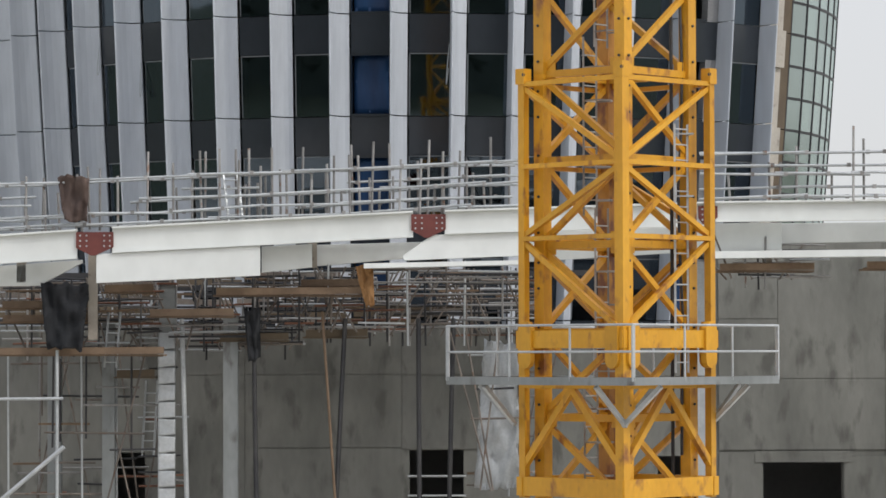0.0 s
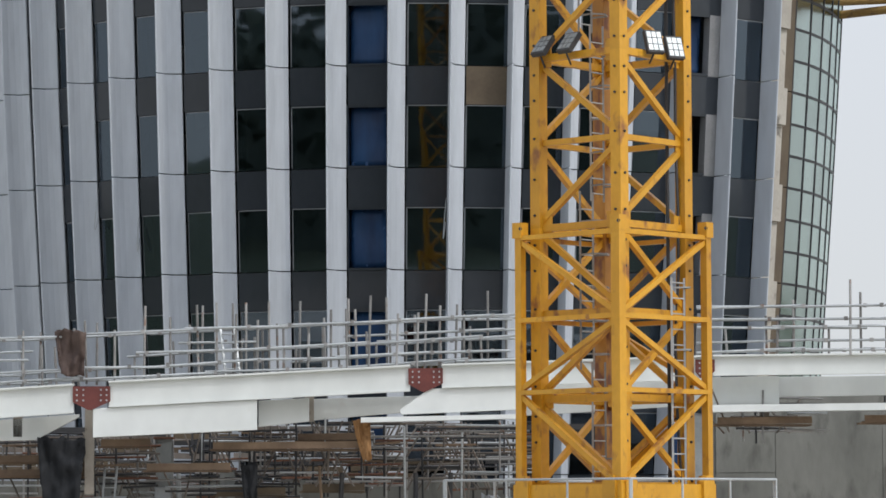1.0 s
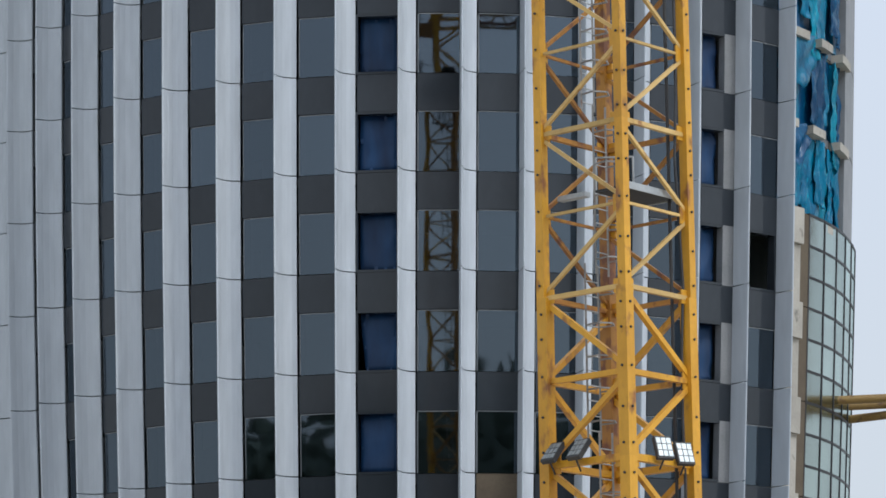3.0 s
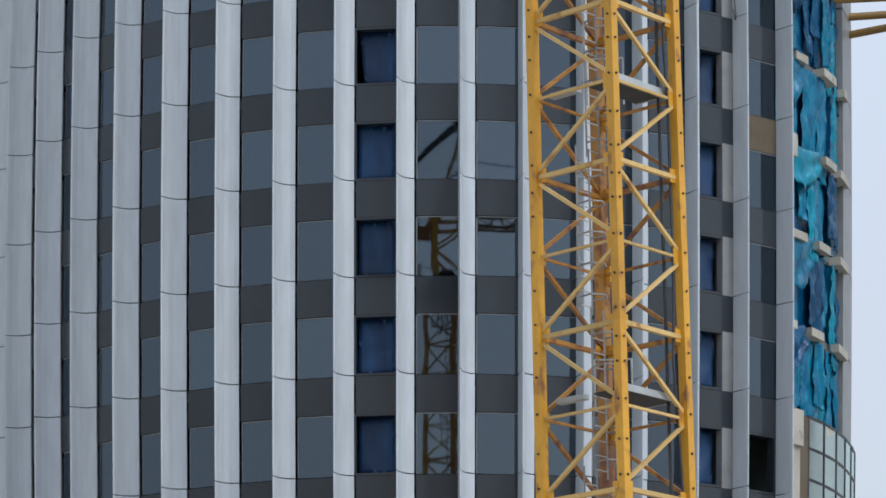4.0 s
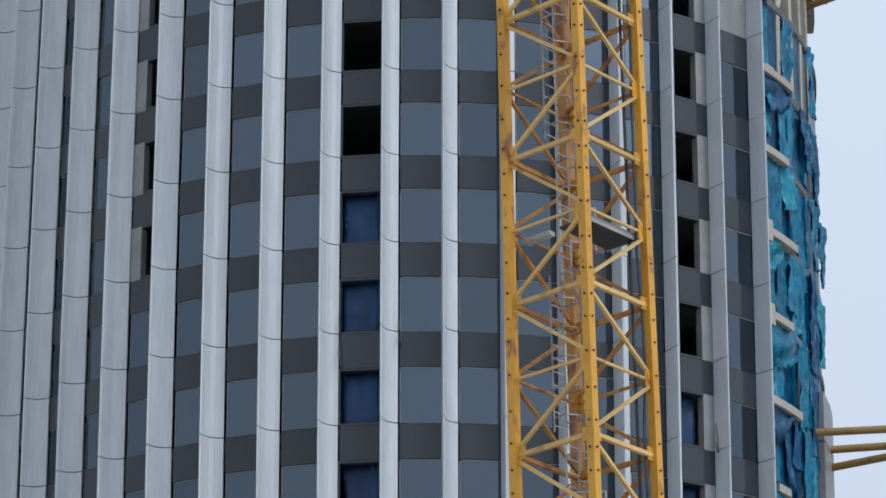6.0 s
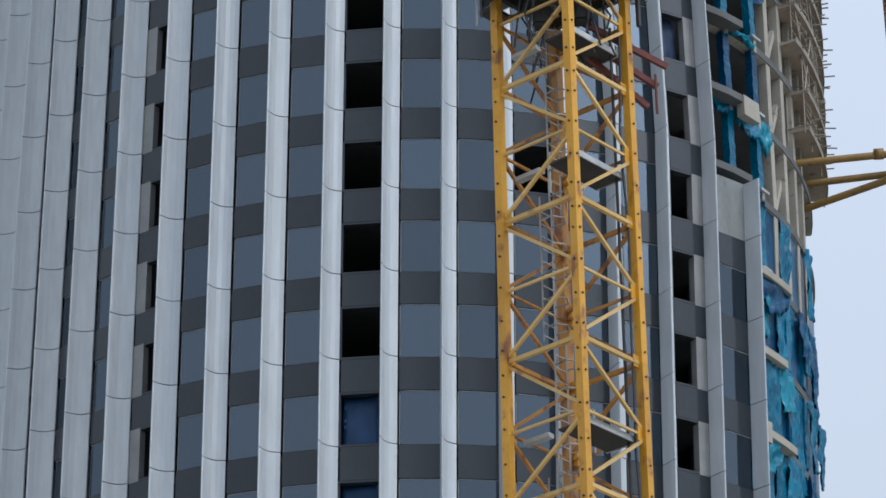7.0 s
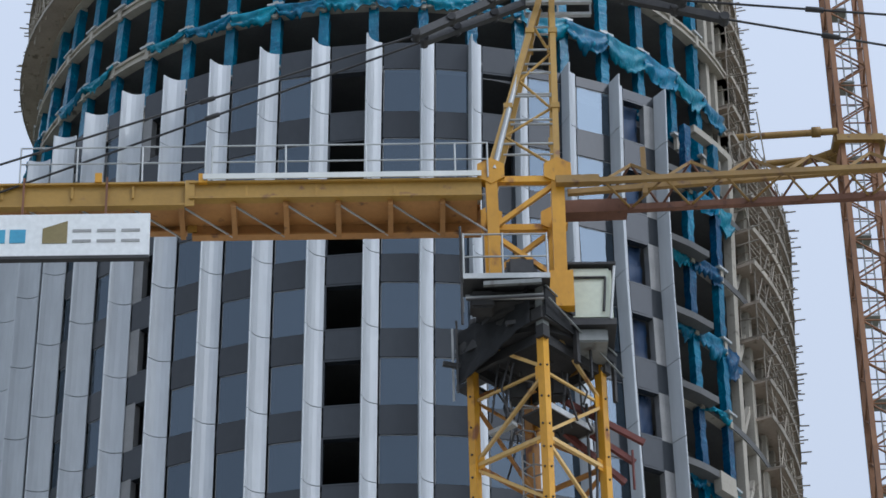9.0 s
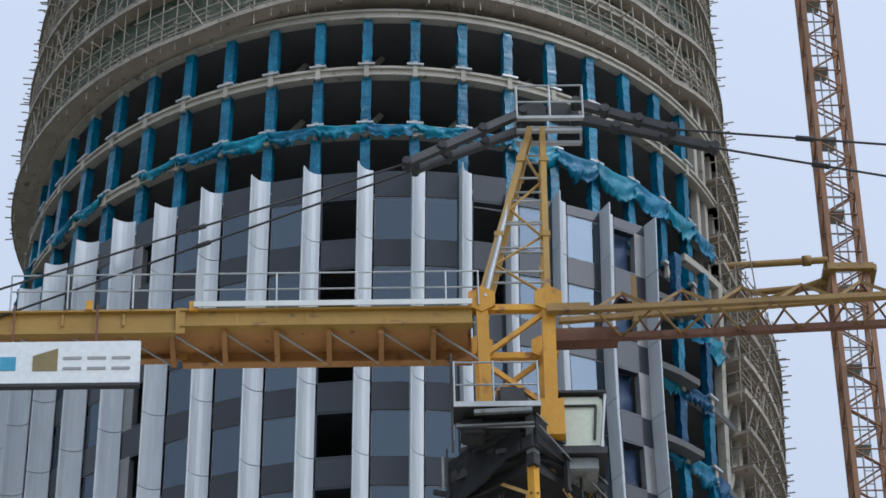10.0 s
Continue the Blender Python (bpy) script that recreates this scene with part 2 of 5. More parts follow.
GROUND = mat("bounce_ground", (0.42, 0.39, 0.34), (0.52, 0.49, 0.43), 0.95, 0, 0.1, 2, 0.4, 0, 0, (0.30, 0.27, 0.22))
REVEAL = mat("window_reveal", (0.24, 0.25, 0.255), (0.31, 0.315, 0.315), 0.6, 0, 0.7, 6, 0.1)
# unseen ground: pale round the works to bounce light up, dark beyond
gn, gl = GROUND.node_tree.nodes, GROUND.node_tree.links
span, far_off, dark_beyond = gn.new("ShaderNodeVectorMath"), gn.new("ShaderNodeMapRange"), gn.new("ShaderNodeMix")
span.operation, span.inputs[1].default_value = "DISTANCE", (0, 50, 0)
far_off.inputs[1].default_value, far_off.inputs[2].default_value = 95, 135
dark_beyond.data_type, dark_beyond.inputs[7].default_value = "RGBA", (0.07, 0.085, 0.045, 1)
gl.new(gn["Geometry"].outputs["Position"], span.inputs[0])
gl.new(span.outputs["Value"], far_off.inputs[0])
gl.new(far_off.outputs[0], dark_beyond.inputs[0])
gl.new(gn["Principled BSDF"].inputs["Base Color"].links[0].from_socket, dark_beyond.inputs[6])
gl.new(dark_beyond.outputs[2], gn["Principled BSDF"].inputs["Base Color"])
LEAF = mat("far_foliage", (0.06, 0.078, 0.055), (0.10, 0.12, 0.085), 0.8, 0, 0.3, 3, 0.4)


# ---- building blocks ----
BASE = {}
WORLD = {}
SHARED = {}


def thing(name, at, label, category, group="", kind=""):
    ob = new(name)
    ob.location = at
    BASE[ob] = Vector(at)
    return tagged(ob, label, category, group, kind)


def part(name, bm, material, parent=None, label="", smooth=False, at=None):
    """Links a bmesh, given in world metres, as one mesh under a thing or a part."""
    me = bpy.data.meshes.new(name)
    o = BASE.get(parent, Vector((0, 0, 0)))
    here = Vector(at) if at else Vector((0, 0, 0)) + o
    bmesh.ops.translate(bm, verts=bm.verts, vec=-here)
    bm.to_mesh(me)
    bm.free()
    if smooth:
        me.polygons.foreach_set("use_smooth", [True] * len(me.polygons))
    me.materials.append(material)
    ob = new(name, me)
    ob.parent = parent
    ob.location = here - o
    BASE[ob] = here
    if label:
        ob["label"] = label
    return ob


def raw(name, verts, faces, material, parent=None, label="", smooth=False):
    o = BASE.get(parent, Vector((0, 0, 0)))
    me = bpy.data.meshes.new(name)
    me.from_pydata([tuple(Vector(v) - o) for v in verts], [], faces)
    me.update()
    if smooth:
        me.polygons.foreach_set("use_smooth", [True] * len(me.polygons))
    me.materials.append(material)
    ob = new(name, me)
    ob.parent = parent
    BASE[ob] = o.copy()
    if label:
        ob["label"] = label
    return ob


def basis(p, q, up=(0, 0, 1)):
    z = (Vector(q) - Vector(p))
    length = z.length
    z.normalize()
    x = Vector(up).cross(z)
    if x.length < 1e-4:
        x = Vector((1, 0, 0)).cross(z)
    x.normalize()
    return x, z.cross(x), z, length


def add_bar(bm, p, q, w, h=None, up=(0, 0, 1), sides=4):
    """A bar from p to q: w wide across, h deep along up; sides 4 is a box, more a tube of that width."""
    x, y, z, length = basis(p, q, up)
    h = h or w
    if sides == 4:
        ring = [(-w / 2, -h / 2), (w / 2, -h / 2), (w / 2, h / 2), (-w / 2, h / 2)]
    else:
        ring = [(w / 2 * math.cos(2 * math.pi * i / sides), w / 2 * math.sin(2 * math.pi * i / sides)) for i in range(sides)]
    a = [bm.verts.new(Vector(p) + x * u + y * v) for u, v in ring]
    b = [bm.verts.new(Vector(q) + x * u + y * v) for u, v in ring]
    k = len(ring)
    for i in range(k):
        bm.faces.new((a[i], a[(i + 1) % k], b[(i + 1) % k], b[i]))
    bm.faces.new(a[::-1])
    bm.faces.new(b)


def shared(kind, material):
    """A unit bar along z, 1 x 1 x 1, or a round tube; one mesh for all pieces of one material."""
    if (kind, material.name) not in SHARED:
        bm = bmesh.new()
        add_bar(bm, (0, 0, 0), (0, 0, 1), 1, 1, (0, 1, 0), 4 if kind == "box" else 8)
        if kind == "angle":
            bm.clear()
            prof = [(-0.5, -0.5), (0.5, -0.5), (0.5, -0.36), (-0.36, -0.36), (-0.36, 0.5), (-0.5, 0.5)]
            lo, hi = [bm.verts.new((u, v, 0)) for u, v in prof], [bm.verts.new((u, v, 1)) for u, v in prof]
            for i in range(6):
                bm.faces.new((lo[i], lo[(i + 1) % 6], hi[(i + 1) % 6], hi[i]))
            bm.faces.new(lo[::-1])
            bm.faces.new(hi)
        me = bpy.data.meshes.new(kind)
        bm.to_mesh(me)
        bm.free()
        if kind == "tube":
            me.polygons.foreach_set("use_smooth", [len(f.vertices) == 4 for f in me.polygons])
        me.materials.append(material)
        SHARED[kind, material.name] = me
    return SHARED[kind, material.name]


def bar(name, p, q, w, material, parent=None, h=None, up=(0, 0, 1), kind="box", label=""):
    """One piece of its own: a box bar, an angle or a tube from p to q."""
    ob = new(name, shared(kind, material))
    x, y, z, length = basis(p, q, up)
    o = BASE.get(parent, Vector((0, 0, 0)))
    m = Matrix((x * w, y * (h or w), z * length)).transposed().to_4x4()
    m.translation = Vector(p) if parent in WORLD else Vector(p) - o
    ob.parent = parent
    if parent in WORLD:
        ob.matrix_parent_inverse = WORLD[parent].inverted()
    ob.matrix_basis = m
    BASE[ob] = Vector(p)
    WORLD[ob] = Matrix.Translation(Vector(p)) @ m.to_3x3().to_4x4()
    if label:
        ob["label"] = label
    return ob


def tube(name, p, q, r, material, parent=None, label=""):
    return bar(name, p, q, 2 * r, material, parent, kind="tube", label=label)


def add_box(bm, lo, hi):
    v = [bm.verts.new((x, y, z)) for z in (lo[2], hi[2]) for y in (lo[1], hi[1]) for x in (lo[0], hi[0])]
    for f in ((0, 2, 3, 1), (4, 5, 7, 6), (0, 1, 5, 4), (2, 6, 7, 3), (0, 4, 6, 2), (1, 3, 7, 5)):
        bm.faces.new([v[i] for i in f])


def box_part(name, lo, hi, material, parent=None, label="", bevel=0.0):
    bm = bmesh.new()
    add_box(bm, lo, hi)
    if bevel:
        bmesh.ops.bevel(bm, geom=bm.edges, offset=bevel, segments=2, affect="EDGES")
    return part(name, bm, material, parent, label)


def crumple(name, corners, nu, nv, amount, material, parent=None, label="", seed=0, thick=0.012, pleat=1.0):
    """A sheet hung between four corners (bottom left, bottom right, top right, top left), creased, with thickness."""
    a, b, c, d = [Vector(v) for v in corners]
    nrm = (b - a).cross(d - a).normalized()
    bm = bmesh.new()
    front, back = [], []
    for j in range(nv + 1):
        for i in range(nu + 1):
            u, v = i / nu, j / nv
            pt = (a * (1 - u) + b * u) * (1 - v) + (d * (1 - u) + c * u) * v
            k = Vector((pt.x * pleat, pt.y * pleat, pt.z / pleat)) * 1.7 + Vector((seed * 3.7, seed * 1.3, 0))
            off = noise.noise(k) + 0.6 * noise.noise(k * 2.7) + 0.4 * abs(noise.noise(k * 6.3))
            pt = pt + nrm * off * amount
            if j in (0, nv) or i in (0, nu):
                pt = pt + Vector((0, 0, 0.5 * amount * noise.noise(k * 2 + Vector((9, 9, 9))))) + (b - a) * 0.12 * amount * noise.noise(k * 3)
            front.append(bm.verts.new(pt))
            back.append(bm.verts.new(pt - nrm * thick))
    w = nu + 1
    for j in range(nv):
        for i in range(nu):
            q = (j * w + i, j * w + i + 1, (j + 1) * w + i + 1, (j + 1) * w + i)
            bm.faces.new([front[s] for s in q])
            bm.faces.new([back[s] for s in q[::-1]])
    rim = [i for i in range(w)] + [j * w + nu for j in range(1, nv + 1)] + [nv * w + i for i in range(nu - 1, -1, -1)] + [j * w for j in range(nv - 1, 0, -1)]
    for i in range(len(rim)):
        s, t = rim[i], rim[(i + 1) % len(rim)]
        bm.faces.new((front[t], front[s], back[s], back[t]))
    return part(name, bm, material, parent, label, smooth=True)


# ---- ground ----
bm = bmesh.new()
bm.faces.new([bm.verts.new(c) for c in ((-3000, -3000, 0), (3000, -3000, 0), (3000, 3000, 0), (-3000, 3000, 0))])
tagged(part("ground", bm, GROUND), "unseen ground, pale near the works to bounce light, dark beyond", "ground", kind="structure")

# ---- round tower: bulging plan, 3.6 m storeys, level 0 at 32.33 m ----
STOREY, LEVEL0, BAY = 3.6, 32.33, 0.1194
LOW, CLAD, TOP = -9, 16, 25


def level(n):
    return LEVEL0 + STOREY * n


def tower(k, n, r=0.0):
    """A point on the tower: k bays round from the fin left of the middle, n storeys up, r out from the fins' middle."""
    u = n / 10
    a = 0.0057 - 0.0037 * u - 0.0033 * u * u
    rad = 18.4529 + 1.5285 * u - 1.1108 * u * u + 0.1406 * u ** 3 + r
    ph = -0.0403 + k * BAY + 0.0022 * u - 0.015 * u * u
    v = max(0.0, (min(n, 17) - 5) / 10) ** 2
    rad += 0.5308 * v + 0.15 * max(0.0, -8 - k) + max(0.0, 0.1 * min(k - 3, 11 - k))
    ph += 0.0179 * v - 0.03 * min(1.0, max(0.0, (k - 1) / 2.5)) * min(1.0, max(0.0, (n - 10) / 3.5))
    c, s = math.cos(a), math.sin(a)
    x, y = math.sin(ph), -math.cos(ph)
    return Vector((-0.28 * v - s * 130.94 + rad * (c * x - s * y), c * 130.94 + rad * (s * x + c * y), level(n)))


def bare(k, n, r=0.0):
    """The same for the set-back frame above the cladding, whose columns stand a little wider apart."""
    u = n / 10
    a = 0.0057 - 0.0037 * u - 0.0033 * u * u
    rad = 18.4529 + 1.5285 * u - 1.1108 * u * u + 0.1406 * u ** 3 + r - 0.06 * max(0.0, n - 19)
    ph = 0.1507 + (k - 1) * 0.1261 + 0.0022 * u - 0.015 * u * u
    c, s = math.cos(a), math.sin(a)
    x, y = math.sin(ph), -math.cos(ph)
    return Vector((-1.31 - 0.14 * max(0.0, n - 19) - s * 130.94 + rad * (c * x - s * y), c * 130.94 + rad * (s * x + c * y), level(n) - 0.2 * max(0, n - 17)))


def block(k0, k1, n0, n1, r0, r1, steps=1, tower=tower):
    """Vertices and faces of a curved block of the tower."""
    verts, faces = [], []
    for i in range(steps + 1):
        k = k0 + (k1 - k0) * i / steps
        verts += [tower(k, n0, r0), tower(k, n0, r1), tower(k, n1, r1), tower(k, n1, r0)]
    for i in range(steps):
        b = 4 * i
        faces += [(b, b + 1, b + 5, b + 4), (b + 1, b + 2, b + 6, b + 5), (b + 2, b + 3, b + 7, b + 6), (b + 3, b, b + 4, b + 7)]
    faces += [(3, 2, 1, 0), (4 * steps, 4 * steps + 1, 4 * steps + 2, 4 * steps + 3)]
    return verts, [g[::-1] for g in faces]


def join(lists):
    verts, faces = [], []
    for v, f in lists:
        o = len(verts)
        verts += v
        faces += [tuple(i + o for i in g) for g in f]
    return verts, faces


TOWER = thing("office_tower", (0, 130.94, 0), "round glass office tower with white fins, under construction", "tower")
GL = -0.32
# bays that stand open, with the sheet hung in them
OPEN = {}
for n in range(-9, 17):
    OPEN[-1, n] = CURTAIN if n <= 6 else None
    OPEN[5, n] = CURTAIN if n <= 4 or n >= 11 else None
for n in range(6, 16):
    OPEN[-5, n] = None
for n, k in ((9, 2), (14, 2), (15, 2), (-1, 6), (-4, 5)):
    OPEN[k, n] = None
# fins: a flat blade on one side, a hollow sweep on the other
PROFILE = [(-0.30, 0.0), (-0.30, 0.78), (-0.285, 0.815), (-0.26, 0.82), (-0.235, 0.79), (-0.20, 0.56), (-0.12, 0.35), (0.0, 0.20), (0.15, 0.10), (0.31, 0.05), (0.31, 0.0)]


def fin_block(k, n0, n1):
    verts = []
    for n in (n0, n1):
        rad = 18.5
        verts += [tower(k + t / (rad * BAY), n, GL + o) for t, o in PROFILE]
    m = len(PROFILE)
    faces = [(i, (i + 1) % m, m + (i + 1) % m, m + i) for i in range(m)] + [tuple(range(m))[::-1], tuple(range(m, 2 * m))]
    return verts, faces


def reveal_block(w0, w1, n):
    """Pale lining of a window: two jambs, and a thin head rail under the spandrel."""
    return join([block(w0 + 0.0, w0 + 0.02, n + 0.01, n + 0.612, GL - 0.62, GL - 0.075),
                 block(w1 - 0.02, w1, n + 0.01, n + 0.612, GL - 0.62, GL - 0.075),
                 block(w0 + 0.02, w1 - 0.006, n + 0.607, n + 0.614, GL - 0.044, GL - 0.03)])


far = {"fin": [], "spandrel": [], "pane": [], "reveal": []}
for k in range(-16, 8):
    for n in range(LOW, CLAD if k < 7 else 10):
        near = -4 <= k <= 7
        gap = 0.006
        top = n + 1 - gap + ((-0.22 if k > 2 else 0.0 if k > -5 else 0.05) if n == CLAD - 1 else -0.28 if k == 7 and n == 9 else 0)
        f = fin_block(k, n + gap, top)
        if near:
            raw("fin_panel", *f, FIN, TOWER, smooth=False)
        else:
            far["fin"].append(f)
        # topmost spandrel here: its lit look comes from a lighter grey material
        if k == 6 and n == 9:
            raw("spandrel", *block(k + 0.125, k + 0.88, n, n + 0.72, GL - 0.12, GL), STEEL, TOWER)
        if k == 7 or (k == 6 and n >= 9):
            continue
        w0, w1 = k + 0.17, k + 1 - 0.12
        s = block(w0, w1, n + 0.62, n + (0.76 if k > 2 and n == CLAD - 1 else 0.995), GL - 0.12, GL)
        g = block(w0 + 0.02, w1 - 0.006, n + 0.004, n + 0.615, GL - 0.07, GL - 0.045)
        if near:
            raw("spandrel", *s, BOARD if (k, n) in ((1, -4), (6, 2)) else SPANDREL, TOWER)
        else:
            far["spandrel"].append(s)
        if (k, n) in OPEN:
            continue
        if near:
            pane = raw("window_pane", *g, GLASS, TOWER)
            raw("window_reveal", *reveal_block(w0, w1, n), REVEAL, pane)
        else:
            far["pane"].append(g)
            far["reveal"].append(reveal_block(w0, w1, n))
for key, m in (("fin", FIN), ("spandrel", SPANDREL), ("pane", GLASS), ("reveal", REVEAL)):
    tagged(raw("rest_of_" + key, *join(far[key]), m, TOWER), kind="stuff")
# loose cords left hanging from the fins' joints
for k, n, side, drop in ((-6, -4.2, 1, 0.3), (-5, -4.4, 1, 0.35), (-2, 4.95, -1, 0.55), (-1, 5.2, 1, 0.6), (0, 5.1, 1, 0.25), (-8, 11.9, -1, 0.5), (6, 4.3, -1, 0.35), (1, -4.3, -1, 0.4)):
    cord, last = bmesh.new(), None
    for j in range(9):
        v = j / 8
        q = tower(k + side * (0.15 + 0.05 * math.sin(3 * v)), n - drop * math.sin(math.pi * v * 0.8), GL + 0.1 + 0.25 * math.sin(math.pi * v))
        if last:
            add_bar(cord, last, q, 0.035, sides=6)
        last = q
    part("cord", cord, GALV if n < 0 else DARK, TOWER, "loose cord hanging from a fin")
# open windows: frame round the hole, sheet inside
for (k, n), sheet in OPEN.items():
    if n >= CLAD or k == 7 or (k == 6 and n >= 9):
        continue
    w0, w1 = k + 0.125, k + 1 - 0.12
    jl, jr = (0.24 if k == -5 else 0.05), (0.24 if k == 5 else 0.05)
    raw("window_sill", *block(w0 + jl, w1 - jr, n + 0.0, n + 0.025, GL - 0.35, GL - 0.02), SPANDREL, TOWER)
    raw("window_head", *block(w0 + jl, w1 - jr, n + 0.595, n + 0.62, GL - 0.35, GL - 0.02), SPANDREL, TOWER)
    raw("window_jamb", *block(w0, w0 + jl, n + 0.0, n + 0.62, GL - 0.35, GL - 0.02), FRAME if k == -5 else SPANDREL, TOWER)
    raw("window_jamb", *block(w1 - jr, w1, n + 0.0, n + 0.62, GL - 0.35, GL - 0.02), FRAME if k == 5 else SPANDREL, TOWER)
    if sheet:
        side = 0.1 if (n * 7 + k) % 5 == 0 else 0.0
        crumple("curtain", (tower(w0 + 0.06 + max(0, side), n + 0.02, GL - 0.5), tower(w1 - (0.26 if k == 5 else 0.06) + min(0, side), n + 0.02, GL - 0.5), tower(w1 - (0.26 if k == 5 else 0.06), n + 0.61, GL - 0.5), tower(w0 + 0.06, n + 0.61, GL - 0.5)), 8, 8, 0.09, CURTAIN, TOWER, "blue protective sheet", seed=n + k)
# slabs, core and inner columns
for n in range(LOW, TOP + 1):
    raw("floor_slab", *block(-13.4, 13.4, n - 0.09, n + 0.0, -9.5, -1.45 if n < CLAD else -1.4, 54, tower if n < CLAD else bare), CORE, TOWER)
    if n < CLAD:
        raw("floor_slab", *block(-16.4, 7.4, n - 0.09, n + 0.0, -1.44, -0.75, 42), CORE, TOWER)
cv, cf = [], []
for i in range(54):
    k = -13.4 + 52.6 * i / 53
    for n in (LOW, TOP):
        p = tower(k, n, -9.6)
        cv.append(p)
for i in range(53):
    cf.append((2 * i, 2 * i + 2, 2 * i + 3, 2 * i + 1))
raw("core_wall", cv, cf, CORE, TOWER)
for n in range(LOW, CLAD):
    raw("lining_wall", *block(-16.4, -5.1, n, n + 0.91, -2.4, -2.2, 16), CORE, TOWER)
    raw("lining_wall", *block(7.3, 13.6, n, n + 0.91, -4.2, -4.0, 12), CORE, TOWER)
raw("rear_wall", *block(13.6, 39, LOW, 16.4, -1.9, -1.5, 30), SLAB, TOWER)
raw("rear_wall", *block(13.2, 37, 16.4, TOP - 2, -1.9, -1.5, 30, bare), SLAB, TOWER)
raw("roof_slab", *block(-13.4, 39, TOP - 0.05, TOP, -18.0, -1.6, 60, bare), SLAB, TOWER)
# bare storeys above the cladding and on the unclad flank: edge beams, wrapped columns
for n in range(17, 21):
    raw("edge_beam", *block(-14, 13, n - 0.10, n - 0.02, -1.5, -1.15, 54, bare), SLAB, TOWER)
    raw("edge_beam", *block(-14, 13, n - 0.02, n + 0.02, -1.5, -1.05, 54, bare), SLAB, TOWER)
    raw("edge_beam", *block(-14, 13, n - 0.13, n - 0.10, -1.5, -1.05, 54, bare), SLAB, TOWER)
for n in range(0, 17):
    raw("edge_beam", *block(7.5, 13.4, n - 0.10, n + 0.0, -1.9, -1.5, 14), SLAB, TOWER)
rng = random.Random(4)


def wrapped_column(k, n0, n1, r0, r1, half, film, tower=tower):
    """A column wrapped in film, its faces creased."""
    verts, faces, rows = [], [], 26
    for j in range(rows + 1):
        n = n0 + (n1 - n0) * j / rows
        for t, o in ((-half, r0), (-half, r1), (half, r1), (half, r0)):
            w = 0.035 * noise.noise(Vector((k * 5.1 + t * 30, n * 9.7, o * 3))) + 0.04 * abs(noise.noise(Vector((k * 7.3 + t * 41, n * 31, o * 5))))
            verts.append(tower(k + t + w * 0.5, n, o + w))
    for j in range(rows):
        b = 4 * j
        faces += [(b + i, b + (i + 1) % 4, b + 4 + (i + 1) % 4, b + 4 + i) for i in range(4)]
    faces += [(3, 2, 1, 0), tuple(range(4 * rows, 4 * rows + 4))]
    return raw("wrapped_column", verts, faces, film, TOWER, "column wrapped in blue plastic film")


for n in range(16, 19):
    for k in range(-13, 9):
        top = n + 0.87 - (0.12 * rng.random() if n == 18 and k < -4 else 0)
        column = wrapped_column(k, n + 0.02, top, -1.6, -1.2, 0.10, BLUE, bare)
        if top < n + 0.85:
            raw("column_head", *block(k - 0.09, k + 0.09, top, n + 0.87, -1.58, -1.22, 1, bare), SLAB, column)
        raw("bracket", *block(k - 0.17, k + 0.17, n + 0.03, n + 0.06, -1.2, -0.95, 1, bare), GALV, column)
        raw("bracket", *block(k - 0.05, k + 0.05, n - 0.16, n + 0.10, -1.2, -1.02, 1, bare), SLAB, TOWER)
for n in range(0, 16):
    for k in range(8, 11 if n < 9 else 9):
        wrapped_column(k + 0.2, n + 0.02, n + 0.88, -1.75, -1.4, 0.10, FILMS[(n + k) % 3])


def swag(k0, k1, n, r, drop, mid, film, seed, at=tower):
    """Film hung from a slab edge in a sagging festoon with a ragged hem."""
    rnd = random.Random(seed)
    verts, faces, nu, nv = [], [], 18, 9
    hem = [drop + mid * math.sin(math.pi * i / nu) + 0.05 * rnd.uniform(-1, 1) for i in range(nu + 1)]
    for j in range(nv + 1):
        for i in range(nu + 1):
            u, v = i / nu, j / nv
            q = Vector((u * 3.1 + seed, v * 1.7, seed * 0.37))
            fold = 0.16 * noise.noise(q * 1.6) + 0.10 * noise.noise(q * 4.1) + 0.10 * math.sin(v * 9 + 4 * u + seed)
            verts.append(at(k0 + (k1 - k0) * u, n + 0.05 - hem[i] * v - 0.05 * math.sin(math.pi * u), r + 0.06 + fold * (0.25 + v)))
    w = nu + 1
    faces = [(j * w + i, j * w + i + 1, (j + 1) * w + i + 1, (j + 1) * w + i) for j in range(nv) for i in range(nu)]
    ob = raw("film_swag", verts, faces, film, TOWER, "blue plastic film sagging from the slab edge", smooth=True)
    ob.modifiers.new("thickness", "SOLIDIFY").thickness = 0.012


for n in range(9, 16):
    wrapped_column(7.2, n + 0.02, n + 0.88, -1.75, -1.4, 0.095, FILMS[n % 2])
    for k in (7.2, 8.2):
        raw("column_foot", *block(k - 0.16, k + 0.16, n + 0.03, n + 0.06, -1.45, -1.2), GALV, TOWER)
        raw("column_foot", *block(k - 0.05, k + 0.05, n - 0.14, n + 0.08, -1.5, -1.3), SLAB, TOWER)
    swag(7.2, 8.2, n, -1.42, 0.16 + 0.05 * (n % 3), 0.10 if n % 2 else -0.05, FILMS[(n + 3) % 4], 11 + n)
    if n % 3:
        swag(6.55, 7.2, n, -1.42, 0.20, 0.06, FILMS[(n + 1) % 4], 31 + n)
    if n % 2:
        swag(8.2, 8.75, n, -1.45, 0.30, 0.1, FILMS[n % 4], 51 + n)
    raw("edge_beam", *block(6.3, 7.5, n - 0.10, n, -1.9, -1.5, 3), SLAB, TOWER)
